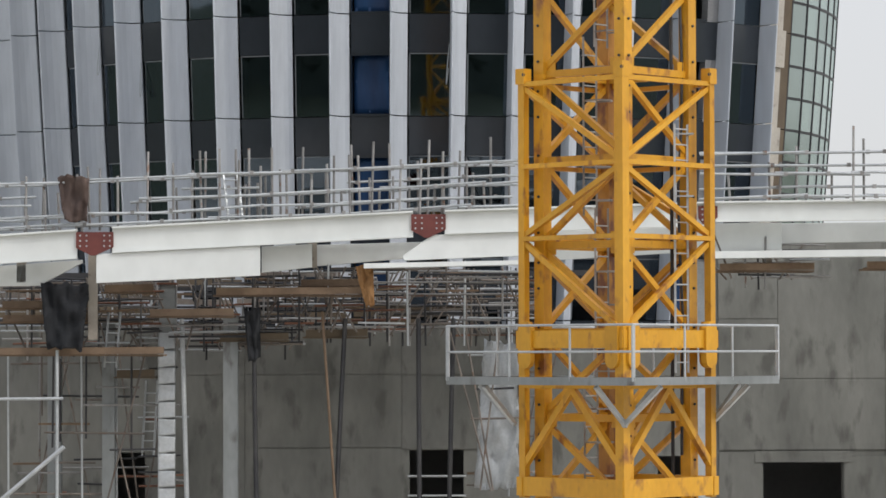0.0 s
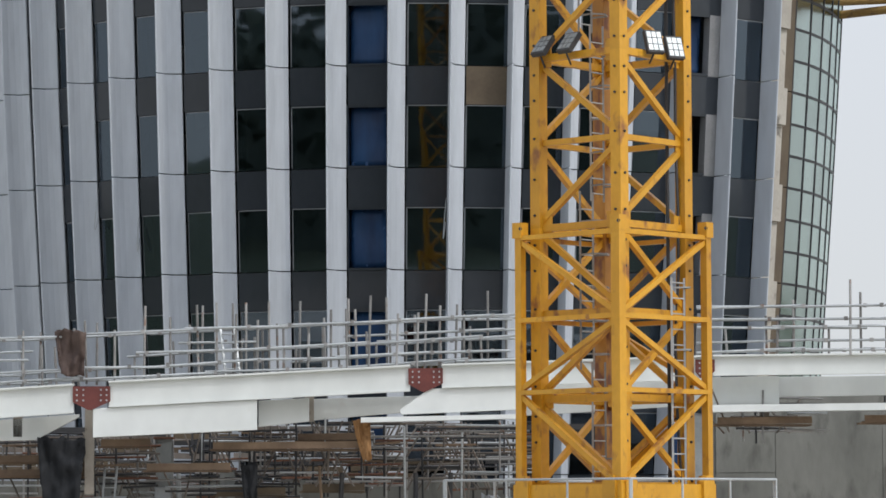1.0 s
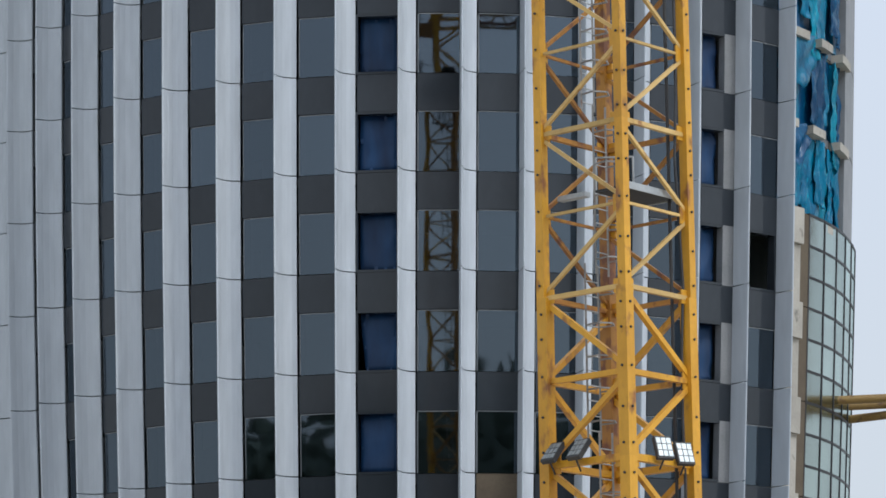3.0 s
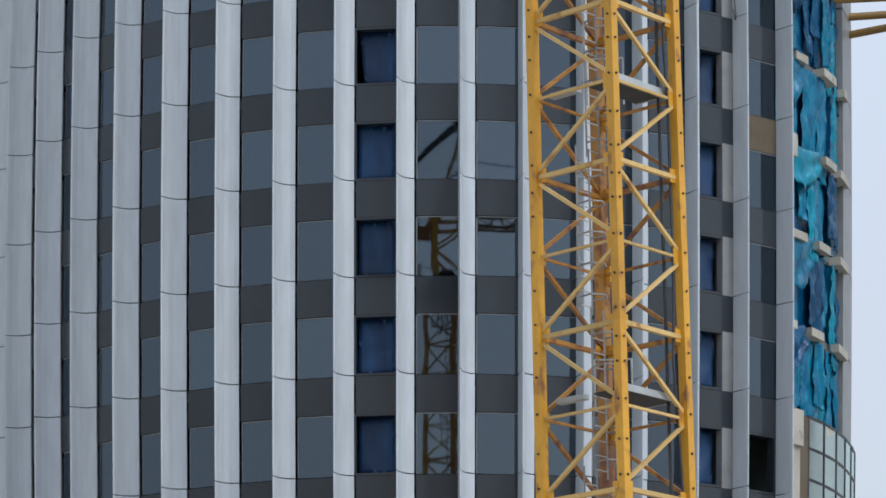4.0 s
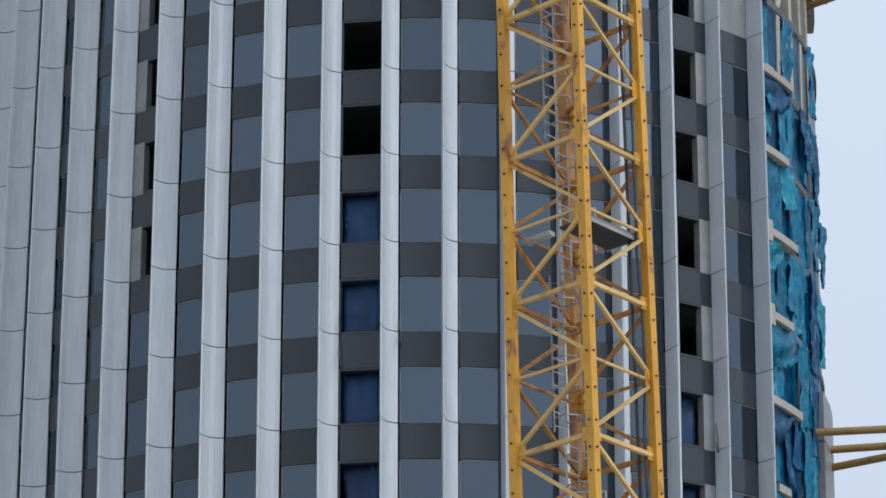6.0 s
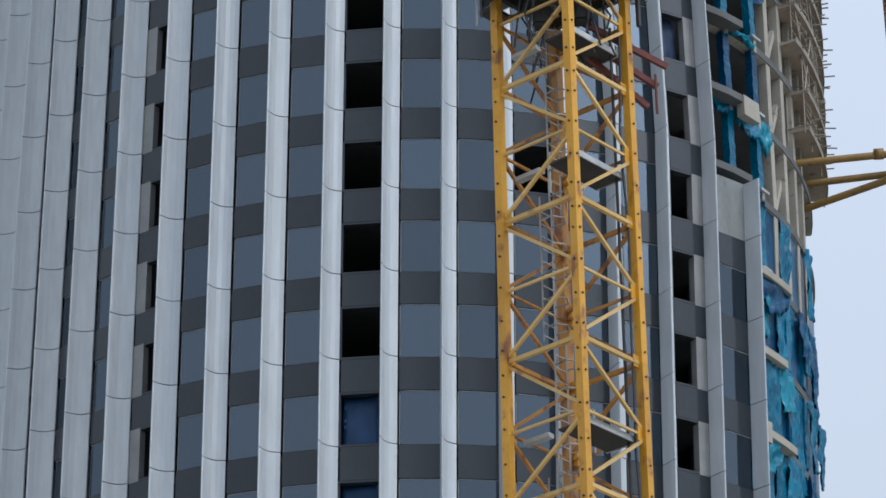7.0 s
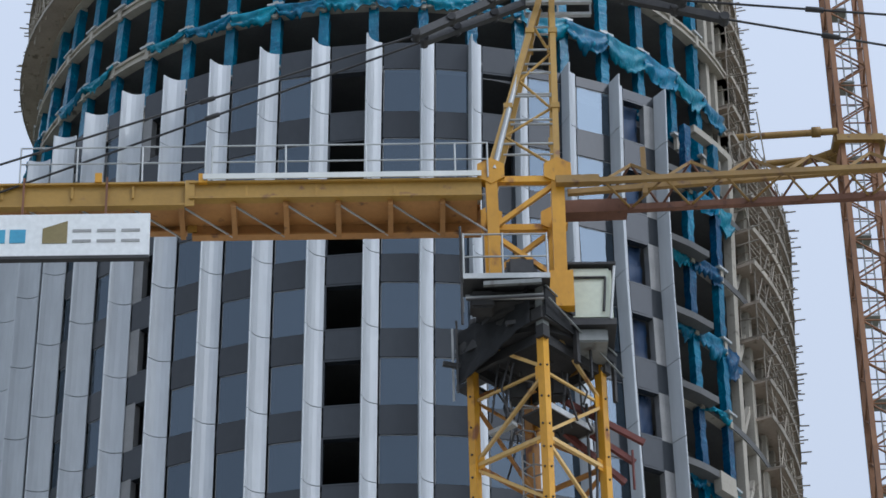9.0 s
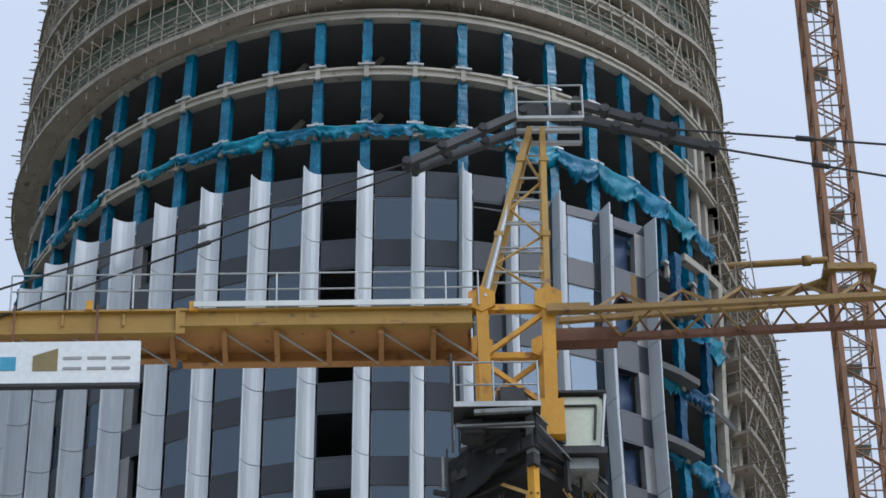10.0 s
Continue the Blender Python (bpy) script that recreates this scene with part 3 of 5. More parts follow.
for n in range(0, 10):
    k, last = 7.5, 10.6 if n < 6 else 11.8
    while k < last:
        w = rng.uniform(0.3, 0.75)
        if rng.random() < 0.84:
            lo = n + rng.choice((0.0, 0.05, 0.2, 0.35, -0.2, -0.3))
            hi = n + 0.9
            r = -1.34 + rng.uniform(-0.16, 0.1)
            slant = rng.uniform(-0.12, 0.12)
            crumple("film_sheet", (tower(k + slant, lo, r), tower(k + w + slant, lo + rng.uniform(-.15, .15), r), tower(k + w, hi, r), tower(k, hi, r)), 14, 26, 0.17, rng.choice(FILMS), TOWER, "torn blue plastic film", seed=n * 5 + k, pleat=2.2)
        k += w * rng.uniform(0.85, 1.15)
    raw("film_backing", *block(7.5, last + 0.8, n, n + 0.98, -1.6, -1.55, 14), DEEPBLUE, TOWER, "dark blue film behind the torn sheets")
    if n >= 5:
        raw("edge_board", *block(7.65, 8.7 + 0.3 * (n % 2), n - 0.11, n - 0.02, -1.5, -0.98, 6), SLAB, TOWER)
    else:
        for j in range(3):
            k = 7.6 + j * 1.3 + rng.uniform(-0.4, 0.4)
            raw("edge_board", *block(k, k + rng.uniform(0.35, 0.9), n - 0.10, n - 0.01, -1.5, -0.98, 3), SLAB, TOWER)
    if n > 6 and n % 2:
        continue
    swag(7.45, 8.4 + 0.3 * (n % 3), n + 0.95, -1.2, 0.25 + 0.1 * (n % 2), 0.22, FILMS[(n * 3 + 1) % 4], 71 + n)
# pale wall beyond the film, ending below the open storeys
for n in range(0, 6):
    raw("corner_panel", *block(10.75, 14, n + 0.01, n + 0.99 if n < 5 else n + 0.6, -1.7, -1.15, 8), FRAME, TOWER)
# film draped along the edge of the storey above the cladding
for k in range(-12, 9):
    if k < -5 and k % 3 == 0:
        continue
    drop, sag = (0.06, 0.10) if k < -4 else (0.13, 0.05) if k < 3 else (0.2, 0.14)
    swag(k, k + 1.04, 16.99, -1.02, drop + 0.05 * rng.random(), sag * rng.uniform(0.5, 1.3), (BLUE, PALEBLUE)[k % 2], 90 + k, bare)
# raking props inside the open storeys
for n in range(16, 20):
    for k in range(-11, 12, 2):
        p, q = bare(k + 0.3, n, -3.2), bare(k + 1.3, n + 0.9, -4.2)
        bar("raking_prop", p, q, 0.25, SLAB, TOWER)

# glazed wall low on the unclad flank
for n10 in range(LOW * 10, 0, 10):
    n = n10 / 10
    raw("end_pier", *block(7.2, 7.9, n, n + 1, -1.2, -0.75), SLAB, TOWER)
    raw("sill_block", *block(7.38, 7.9, n + 0.62, n + 1.0, -1.0, -0.6), SLAB, TOWER)
    raw("dark_strip", *block(7.95, 8.38, n + 0.005, n + 0.995, -1.25, -0.95), BOARD, TOWER, "dark brown upright strip")
    for i in range(5):
        k = 8.4 + 0.72 * i
        for j in range(3):
            raw("glass_pane", *block(k + 0.018, k + 0.702, n + j / 3 + 0.012, n + (j + 1) / 3 - 0.012, -1.0, -0.97), CURTAIN_GLASS, TOWER)
for i in range(6):
    k = 8.4 + 0.72 * i
    raw("mullion", *join([block(k - 0.022, k + 0.022, n, n + 1, -1.1, -0.94) for n in range(LOW, 0)]), MULLION, TOWER)
for j in range(9 * 3 + 1):
    n = LOW + j / 3
    raw("transom", *block(8.4, 12.0, n - 0.014, n + 0.014, -1.1, -0.95, 7), MULLION, TOWER)
for n in (2, 5, 6, 10):
    raw("sill_block", *block(7.25, 7.75, n + 0.75, n + 1.0, -1.1, -0.7), SLAB, TOWER)

# ---- scaffolding round the upper storeys ----
SCAF = thing("tower_scaffold", (0, 112, level(20)), "weathered tube scaffolding with timber decks round the upper storeys", "scaffolding")


def ring_scaffold(k0, k1, n0, n1, seed, net, at, inner, outer, lift=1.0, pitch=0.36):
    rnd = random.Random(seed)
    tubes, decks, edges = bmesh.new(), [], []
    k = k0
    while k <= k1:
        for r in (inner + 0.2, outer - 0.15):
            n = n0 - rnd.uniform(0, 0.25)
            while n < n1:
                add_bar(tubes, at(k, n, r), at(k, min(n + 1.05, n1), r), 0.062, sides=5)
                n += 1
        k += pitch
    n = n0
    while n < n1:
        decks.append(block(k0, k1, n - 0.03, n + 0.01, inner - 0.4, outer, max(2, int((k1 - k0) * 2)), at))
        edges.append(block(k0, k1, n - 0.045, n + 0.03, outer + 0.005, outer + 0.05, max(2, int((k1 - k0) * 2)), at))
        for h in (0.1, 0.19, 0.28, 0.39, 0.62) if lift == 1.0 else (0.1, 0.19, 0.28, 0.38):
            k = k0
            while k < k1:
                if rnd.random() < 0.9:
                    e = rnd.uniform(-0.02, 0.02)
                    add_bar(tubes, at(k, n + h + e, outer - 0.1), at(min(k + 1.0, k1), n + h - e, outer - 0.1), 0.06, sides=5)
                k += 0.9
        k = k0
        while k < k1:
            if rnd.random() < 0.18:
                add_bar(tubes, at(k, n, outer - 0.08), at(k + 0.8 * rnd.choice((-1, 1)), n + 1, outer - 0.08), 0.07, sides=5)
            for h in (0.02, 0.3, 0.62) if lift == 1.0 else (0.02, 0.3):
                if rnd.random() < 0.7:
                    add_bar(tubes, at(k, n + h, inner), at(k, n + h + rnd.uniform(-.05, .05), outer + rnd.uniform(0, 0.55)), 0.07, sides=5)
            k += 0.36
        n += lift
    tagged(part("scaffold_tubing", tubes, OLDPIPE, SCAF), kind="stuff")
    tagged(raw("decking", *join(decks), DECKING, SCAF), kind="stuff")
    tagged(raw("edge_board", *join(edges), OLDPIPE, SCAF), kind="stuff")
    if net:
        raw("debris_net", *block(k0, k1, n0 + 0.12, n1, inner + 0.3, inner + 0.34, int((k1 - k0) * 2), at), NET, SCAF, "grey-green debris net")


def ramped(k, n, r=0.0):
    """The scaffold ring: off the tower's middle, its lifts lower on one side than on the other."""
    rise = -0.27 + 0.27 * min(1.0, max(0.0, (k + 3.5) / 3.5)) + 0.4 * min(1.0, max(0.0, (k - 7.6) / 2))
    return bare(k, n + rise, r) + Vector((-0.5, 0, 0))


ring_scaffold(-14, 12.6, 19.25, 25.4, 7, True, ramped, -1.45, -0.43)
for i, (k0, n0) in enumerate(((10.2, 11.4), (9.6, 12.4), (9.3, 13.4), (9.1, 14.4), (9.1, 15.4))):
    ring_scaffold(k0, 13.4, n0, n0 + 0.99, 30 + i, False, tower, -1.9, -0.75, 0.5, 0.55)
for i, (k0, n0) in enumerate(((9.3, 16.4), (9.4, 17.4), (9.5, 18.4))):
    ring_scaffold(k0, 12.6, n0, n0 + 0.99, 40 + i, False, bare, -1.9, -0.75, 0.5, 0.55)
for n in range(16, 20):
    for k in (8.75, 9.2, 9.7, 10.3):
        raw("bare_column", *block(k - 0.08, k + 0.08, n - 0.1, n + 0.9, -1.7, -1.35, 1, bare), SLAB, TOWER)
for n in range(9, 16):
    for k in (8.9, 9.6, 10.3, 11.0):
        raw("bare_column", *block(k - 0.09, k + 0.09, n, n + 0.9, -1.9, -1.5), SLAB, TOWER)
    bar("raking_prop", tower(9.0, n, -1.7), tower(9.9, n + 0.9, -1.8), 0.22, SLAB, TOWER)

# ---- tower crane: 2 m lattice mast on its corner, 3.33 m sections ----
CRANE = thing("tower_crane", (3.31, 62.8, 0), "yellow tower crane with lattice mast, jib and counter-jib", "crane")
MC, CC = Vector((3.36, 63.0, 0)), Vector((3.29, 62.8, 0))
EL, ER = Vector((-0.7472, 0.6646, 0)), Vector((0.6646, 0.7472, 0))


def mast_at(a, b, z, c=MC):
    """A point of the mast: a and b from -1 to 1 across its two faces' directions, in metres."""
    return c + EL * a + ER * b + Vector((0, 0, z))


CORNERS = [(-1, -1), (1, -1), (1, 1), (-1, 1)]
NODE0, SEC, MAST_TOP = 28.05, 3.33, 44.2


def mast_section(z, heavy, top):
    half, leg = 1.125, (0.24 if heavy else 0.19)
    s = half - leg / 2
    brace = 0.11 if heavy else 0.074
    for a, b in CORNERS:
        p, q = mast_at(a * s, b * s, z), mast_at(a * s, b * s, top)
        # the far leg is wider and browner than the other three
        post = bar("leg", p, q, leg * (1.2 if (a, b) == (1, 1) else 1.0), BROWNYELLOW if (a, b) == (1, 1) else YELLOW, CRANE, up=ER)
        for o in (0.25, 0.95, 1.75, 2.5, 3.0):
            if z + o < top:
                bar("bolt", mast_at(a * (s + leg / 2), b * s, z + o), mast_at(a * (s + leg / 2 + 0.03), b * s, z + o), 0.05, DARK, post, kind="tube")
                bar("bolt", mast_at(a * s, b * (s + leg / 2), z + o), mast_at(a * s, b * (s + leg / 2 + 0.03), z + o), 0.05, DARK, post, kind="tube")
    for i in range(4):
        (a0, b0), (a1, b1) = CORNERS[i], CORNERS[(i + 1) % 4]
        e = s * 0.97
        # above the heavy sections: far faces browner, near faces paler
        paint = YELLOW if heavy else BROWNYELLOW if i in (1, 2) else PALEYELLOW
        lo0, lo1 = mast_at(a0 * e, b0 * e, z), mast_at(a1 * e, b1 * e, z)
        mid0, mid1 = mast_at(a0 * e, b0 * e, z + SEC / 2), mast_at(a1 * e, b1 * e, z + SEC / 2)
        hi0, hi1 = mast_at(a0 * e, b0 * e, z + SEC), mast_at(a1 * e, b1 * e, z + SEC)
        out = (EL * (a0 + a1) + ER * (b0 + b1)).normalized()
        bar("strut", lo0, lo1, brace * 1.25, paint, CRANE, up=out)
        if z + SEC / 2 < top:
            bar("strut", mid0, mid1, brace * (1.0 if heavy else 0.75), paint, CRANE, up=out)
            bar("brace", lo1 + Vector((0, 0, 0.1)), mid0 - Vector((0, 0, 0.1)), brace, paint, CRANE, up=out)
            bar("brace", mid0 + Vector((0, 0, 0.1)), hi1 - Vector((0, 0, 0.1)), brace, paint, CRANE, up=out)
            apex = mid0 + (mid1 - mid0).normalized() * 0.13 + out * 0.02
            bar("gusset", apex - Vector((0, 0, 0.17)), apex + Vector((0, 0, 0.17)), 0.16, YELLOW, CRANE, h=0.03, up=out)
        # gusset plates at the nodes
        for c0, c1 in (((a0, b0), (a1, b1)), ((a1, b1), (a0, b0))):
            g = 0.30 if heavy else 0.2
            p = mast_at(c0[0] * e, c0[1] * e, z) + out * 0.02
            d = (mast_at(c1[0], c1[1], z) - mast_at(c0[0], c0[1], z)).normalized()
            bar("gusset", p + Vector((0, 0, -g * 0.6)) + d * 0.14, p + Vector((0, 0, g * 0.8)) + d * 0.14, g, YELLOW, CRANE, h=0.03, up=out)


z = NODE0 - 9 * SEC
while z < MAST_TOP:
    mast_section(z, z < 18.0, min(z + SEC, MAST_TOP))
    z += SEC
# ladder and cables inside
for n in range(0, 13):
    z0 = 2.0 + n * 3.33
    off = 0.25 if n % 2 else -0.1
    for s in (-0.2, 0.2):
        bar("ladder_rail", mast_at(0.55, off + s, z0), mast_at(0.55, off + s, z0 + 3.5), 0.04, PIPE, CRANE)
    for j in range(5):
        z1 = z0 + 0.3 + 0.65 * j
        for p, q in (((0.55, off - 0.2), (0.2, off - 0.25)), ((0.2, off - 0.25), (0.05, off)), ((0.05, off), (0.2, off + 0.25)), ((0.2, off + 0.25), (0.55, off + 0.2))):
            bar("ladder_hoop", mast_at(*p, z1), mast_at(*q, z1), 0.03, PIPE, CRANE)
    for j in range(11):
        tube("ladder_rung", mast_at(0.55, off - 0.2, z0 + 0.15 + j * 0.3), mast_at(0.55, off + 0.2, z0 + 0.15 + j * 0.3), 0.014, GALV, CRANE)
for z0 in (26.5, 32.9, 39.2, 42.3, 20.1):
    bar("landing", mast_at(-0.5, -0.75, z0), mast_at(-0.5, 0.85, z0), 0.75, DARK, CRANE, h=0.05)
    bar("landing_edge", mast_at(-0.9, -0.75, z0 + 0.03), mast_at(-0.9, 0.85, z0 + 0.03), 0.03, GALV, CRANE, h=0.14)
    bar("landing_edge", mast_at(-0.88, 0.87, z0 + 0.03), mast_at(-0.1, 0.87, z0 + 0.03), 0.03, GALV, CRANE, h=0.14)
    bar("landing_edge", mast_at(0.9, -0.6, z0 + 0.02), mast_at(0.2, -0.6, z0 + 0.02), 0.18, GALV, CRANE, h=0.1)
    for a, b in ((0.7, 0.3), (0.1, 0.75)):
        tube("landing_rail", mast_at(a, b, z0), mast_at(a, b, z0 + 1.0), 0.02, GALV, CRANE)
    tube("landing_rail", mast_at(0.7, 0.3, z0 + 1.0), mast_at(0.1, 0.75, z0 + 1.0), 0.02, GALV, CRANE)
tube("power_cable", mast_at(-0.8, 0.75, 3), mast_at(-0.8, 0.75, 43), 0.035, DARK, CRANE)

# hoist cable tied along one leg, sagging between its ties
pts = [mast_at(-0.98 + 0.03 * math.sin(j * 2.1), 0.80 + 0.05 * math.sin(j * 1.3), 4 + j * 1.3) for j in range(31)]
for p, q in zip(pts, pts[1:]):
    tube("power_cable", p, q, 0.03, DARK, CRANE)
# climbing frame round the mast, on its platform
def cage(a, b, z):
    u, w = a * 1.275, b * 1.275
    return Vector((3.37, 62.8, z)) + Vector((-0.708, 0.706, 0)) * u + Vector((0.706, 0.708, 0)) * w


FRAME_Z = (3.42, 5.35, 6.25, 8.2, 9.6, 11.2)
CLIMB = thing("climbing_frame", (3.31, 62.8, 3.3), "bright yellow climbing frame round the crane mast", "crane frame")
for a, b in CORNERS:
    post = bar("post", cage(a, b, 3.2), cage(a, b, 11.35), 0.2 if (a, b) == (-1, -1) else 0.15, YELLOW, CLIMB, up=ER)
    bar("lug", cage(a, b, 11.2), cage(a, b, 11.5), 0.22, YELLOW, post, up=ER)
    bar("lug_pin", cage(a, b, 11.38) - Vector((0, 0.15, 0)), cage(a, b, 11.38) + Vector((0, 0.15, 0)), 0.07, DARK, CLIMB, kind="tube")
for i in range(4):
    (a0, b0), (a1, b1) = CORNERS[i], CORNERS[(i + 1) % 4]
    out = (EL * (a0 + a1) + ER * (b0 + b1)).normalized()
    for z in FRAME_Z:
        thick = {3.42: 0.36, 6.25: 0.34}.get(z, 0.09)
        ext = 0.12 if thick > 0.2 else 0.0
        p, q = cage(a0, b0, z), cage(a1, b1, z)
        d = (q - p).normalized()
        bar("crossbeam", p - d * ext + out * 0.03, q + d * ext + out * 0.03, thick, YELLOW, CLIMB, h=0.14 if thick > 0.2 else 0.1, up=out)
    for j, (z0, z1) in enumerate(((3.8, 5.3), (6.4, 8.15), (8.25, 9.55), (9.65, 11.15))):
        p0, p1, q0, q1 = cage(a0, b0, z0), cage(a1, b1, z0), cage(a0, b0, z1), cage(a1, b1, z1)
        if j == 0:
            mid = (q0 + q1) / 2
            bar("brace", p0, mid, 0.12, YELLOW, CLIMB, up=out)
            bar("brace", p1, mid, 0.12, YELLOW, CLIMB, up=out)
        elif (i + j) % 2:
            bar("brace", p0, q1, 0.1, YELLOW, CLIMB, up=out)
        else:
            bar("brace", p1, q0, 0.1, YELLOW, CLIMB, up=out)
    # lifting hooks on the main beam
    for s in (0.06, 0.94):
        p = cage(a0, b0, 5.85) * (1 - s) + cage(a1, b1, 5.85) * s + out * 0.1
        bm = bmesh.new()
        ring = [(0.16 * math.cos(t), 0.16 * math.sin(t)) for t in [math.pi + math.pi * u / 8 for u in range(9)]] + [(0.16, 0.62), (0.06, 0.74), (-0.1, 0.74), (-0.16, 0.62)]
        d = (cage(a1, b1, 0) - cage(a0, b0, 0)).normalized()
        front = [bm.verts.new(p + d * u + Vector((0, 0, v)) + out * 0.06) for u, v in ring]
        back = [bm.verts.new(v.co - out * 0.12) for v in front]
        bm.faces.new(front)
        bm.faces.new(back[::-1])
        for t in range(len(ring)):
            bm.faces.new((front[t], back[t], back[(t + 1) % len(ring)], front[(t + 1) % len(ring)]))
        part("hook", bm, YELLOW, CLIMB)
for s in (0.55, 0.95):
    bar("ladder_rail", mast_at(-1.3, -1.3 + 1.5 + s - 0.55, 5.6), mast_at(-1.3, -1.3 + 1.5 + s - 0.55, 10.4), 0.04, GALV, CLIMB)
for j in range(16):
    tube("ladder_rung", mast_at(-1.3, 0.2, 5.8 + 0.3 * j), mast_at(-1.3, 0.6, 5.8 + 0.3 * j), 0.014, GALV, CLIMB)
for j in range(5):
    for z in (9.0, 10.2):
        bar("ladder_hoop", mast_at(-1.3, 0.2, z), mast_at(-1.6, 0.4, z), 0.03, GALV, CLIMB)
        bar("ladder_hoop", mast_at(-1.6, 0.4, z), mast_at(-1.3, 0.6, z), 0.03, GALV, CLIMB)

DECKZ, DH = 5.46, 2.28
PLAT = thing("work_platform", (3.31, 62.8, DECKZ), "grey galvanised work platform with handrails round the crane mast", "platform")
for i in range(4):
    (a0, b0), (a1, b1) = CORNERS[i], CORNERS[(i + 1) % 4]
    out = (EL * (a0 + a1) + ER * (b0 + b1)).normalized()
    d = (mast_at(a1, b1, 0) - mast_at(a0, b0, 0)).normalized()
    p, q = mast_at(a0 * DH, b0 * DH, DECKZ, CC), mast_at(a1 * DH, b1 * DH, DECKZ, CC)
    bar("toe_board", p, q, 0.15, STEEL, PLAT, h=0.04, up=out)
    n = 6
    for j in range(n):
        s, t = p.lerp(q, j / n + 0.003) - out * 0.42, p.lerp(q, (j + 1) / n - 0.003) - out * 0.42
        bar("deck_plate", s, t, 0.8, GALV, PLAT, h=0.05)
    for h in (0.55, 1.05):
        tube("handrail", p + Vector((0, 0, h)), q + Vector((0, 0, h)), 0.022, GALV, PLAT)
    for u in (0.0, 0.33, 0.66, 1.0):
        tube("rail_post", p.lerp(q, u * 0.99), p.lerp(q, u * 0.99) + Vector((0, 0, 1.06)), 0.022, GALV, PLAT)
    for u in (0.2, 0.8):
        m = p.lerp(q, u)
        bar("bracket", m - out * 0.05 + Vector((0, 0, -0.1)), m - out * 0.95 + Vector((0, 0, -0.85)), 0.08, GALV, PLAT, up=d)

# floodlights on the mast
def floodlight(p, face, tilt, lens=LED):
    ob = thing("floodlight", p, "grey LED floodlight clamped to the crane mast", "floodlight", "floodlights on the mast")
    x = Vector((0, 0, 1)).cross(face).normalized()
    up = (Vector((0, 0, 1)) + face * tilt).normalized()
    n = x.cross(up) * -1 if x.cross(up).dot(face) < 0 else x.cross(up)
    bm = bmesh.new()
    add_bar(bm, Vector(p) - up * 0.24, Vector(p) + up * 0.24, 0.36, 0.1, n)
    housing = part("housing", bm, DARK, ob)
    for i in range(3):
        for j in range(3):
            c = Vector(p) + n * 0.055 + x * (i - 1) * 0.11 + up * (j - 1) * 0.14
            bm = bmesh.new()
            add_bar(bm, c - up * 0.06, c + up * 0.06, 0.09, 0.02, n)
            part("lens", bm, lens, housing)
    tube("yoke", Vector(p) - n * 0.05 - up * 0.2, Vector(p) - n * 0.3 - up * 0.3, 0.02, DARK, ob)


floodlight(mast_at(-0.75, -0.1, 14.95) - EL * 0.4, -EL - ER * 0.45, -0.35)
floodlight(mast_at(-0.75, 0.55, 14.9) - EL * 0.4, -EL - ER * 0.45, -0.35)
# this pair tips down: lenses coloured grey to look unlit
floodlight(mast_at(0.75, -0.8, 14.95) - ER * 0.35, -ER + EL * 0.1, -0.8, STEEL)
floodlight(mast_at(0.1, -0.8, 14.95) - ER * 0.35, -ER + EL * 0.1, -0.8, STEEL)

# ---- crane top ----
FY, BY = 61.6, 63.6
bm = bmesh.new()
for z, h, r in ((44.35, 0.5, 1.15), (44.9, 0.5, 1.3)):
    bmesh.ops.create_cone(bm, cap_ends=True, segments=28, radius1=r, radius2=r, depth=h, matrix=Matrix.Translation((3.31, 62.8, z)))
part("slewing_ring", bm, DARK, CRANE, "greasy black slewing ring")
for i in range(4):
    (a0, b0), (a1, b1) = CORNERS[i], CORNERS[(i + 1) % 4]
    out = (EL * (a0 + a1) + ER * (b0 + b1)).normalized()
    bar("support_beam", mast_at(a0 * 1.25, b0 * 1.25, 44.35), mast_at(a1 * 1.25, b1 * 1.25, 44.35), 0.3, DARK, CRANE, h=0.12, up=out)
    bar("support_beam", mast_at(a0 * 1.0, b0 * 1.0, 43.9), mast_at(a1 * 1.0, b1 * 1.0, 43.9), 0.25, DARK, CRANE, h=0.12, up=out)
for a, b in CORNERS:
    bar("corner_pad", mast_at(a * 1.1, b * 1.1, 43.8), mast_at(a * 1.1, b * 1.1, 44.7), 0.22, DARK, CRANE, up=ER)
crnd = random.Random(8)
for i in range(16):
    p = mast_at(crnd.uniform(-1.2, 1.2), crnd.uniform(-1.3, 1.2), crnd.uniform(43.9, 45.2))
    bar("slew_strut", p, p + Vector((crnd.uniform(-0.7, 0.7), crnd.uniform(-0.5, 0.5), crnd.uniform(-0.4, 0.4))), crnd.uniform(0.05, 0.12), DARK, CRANE)
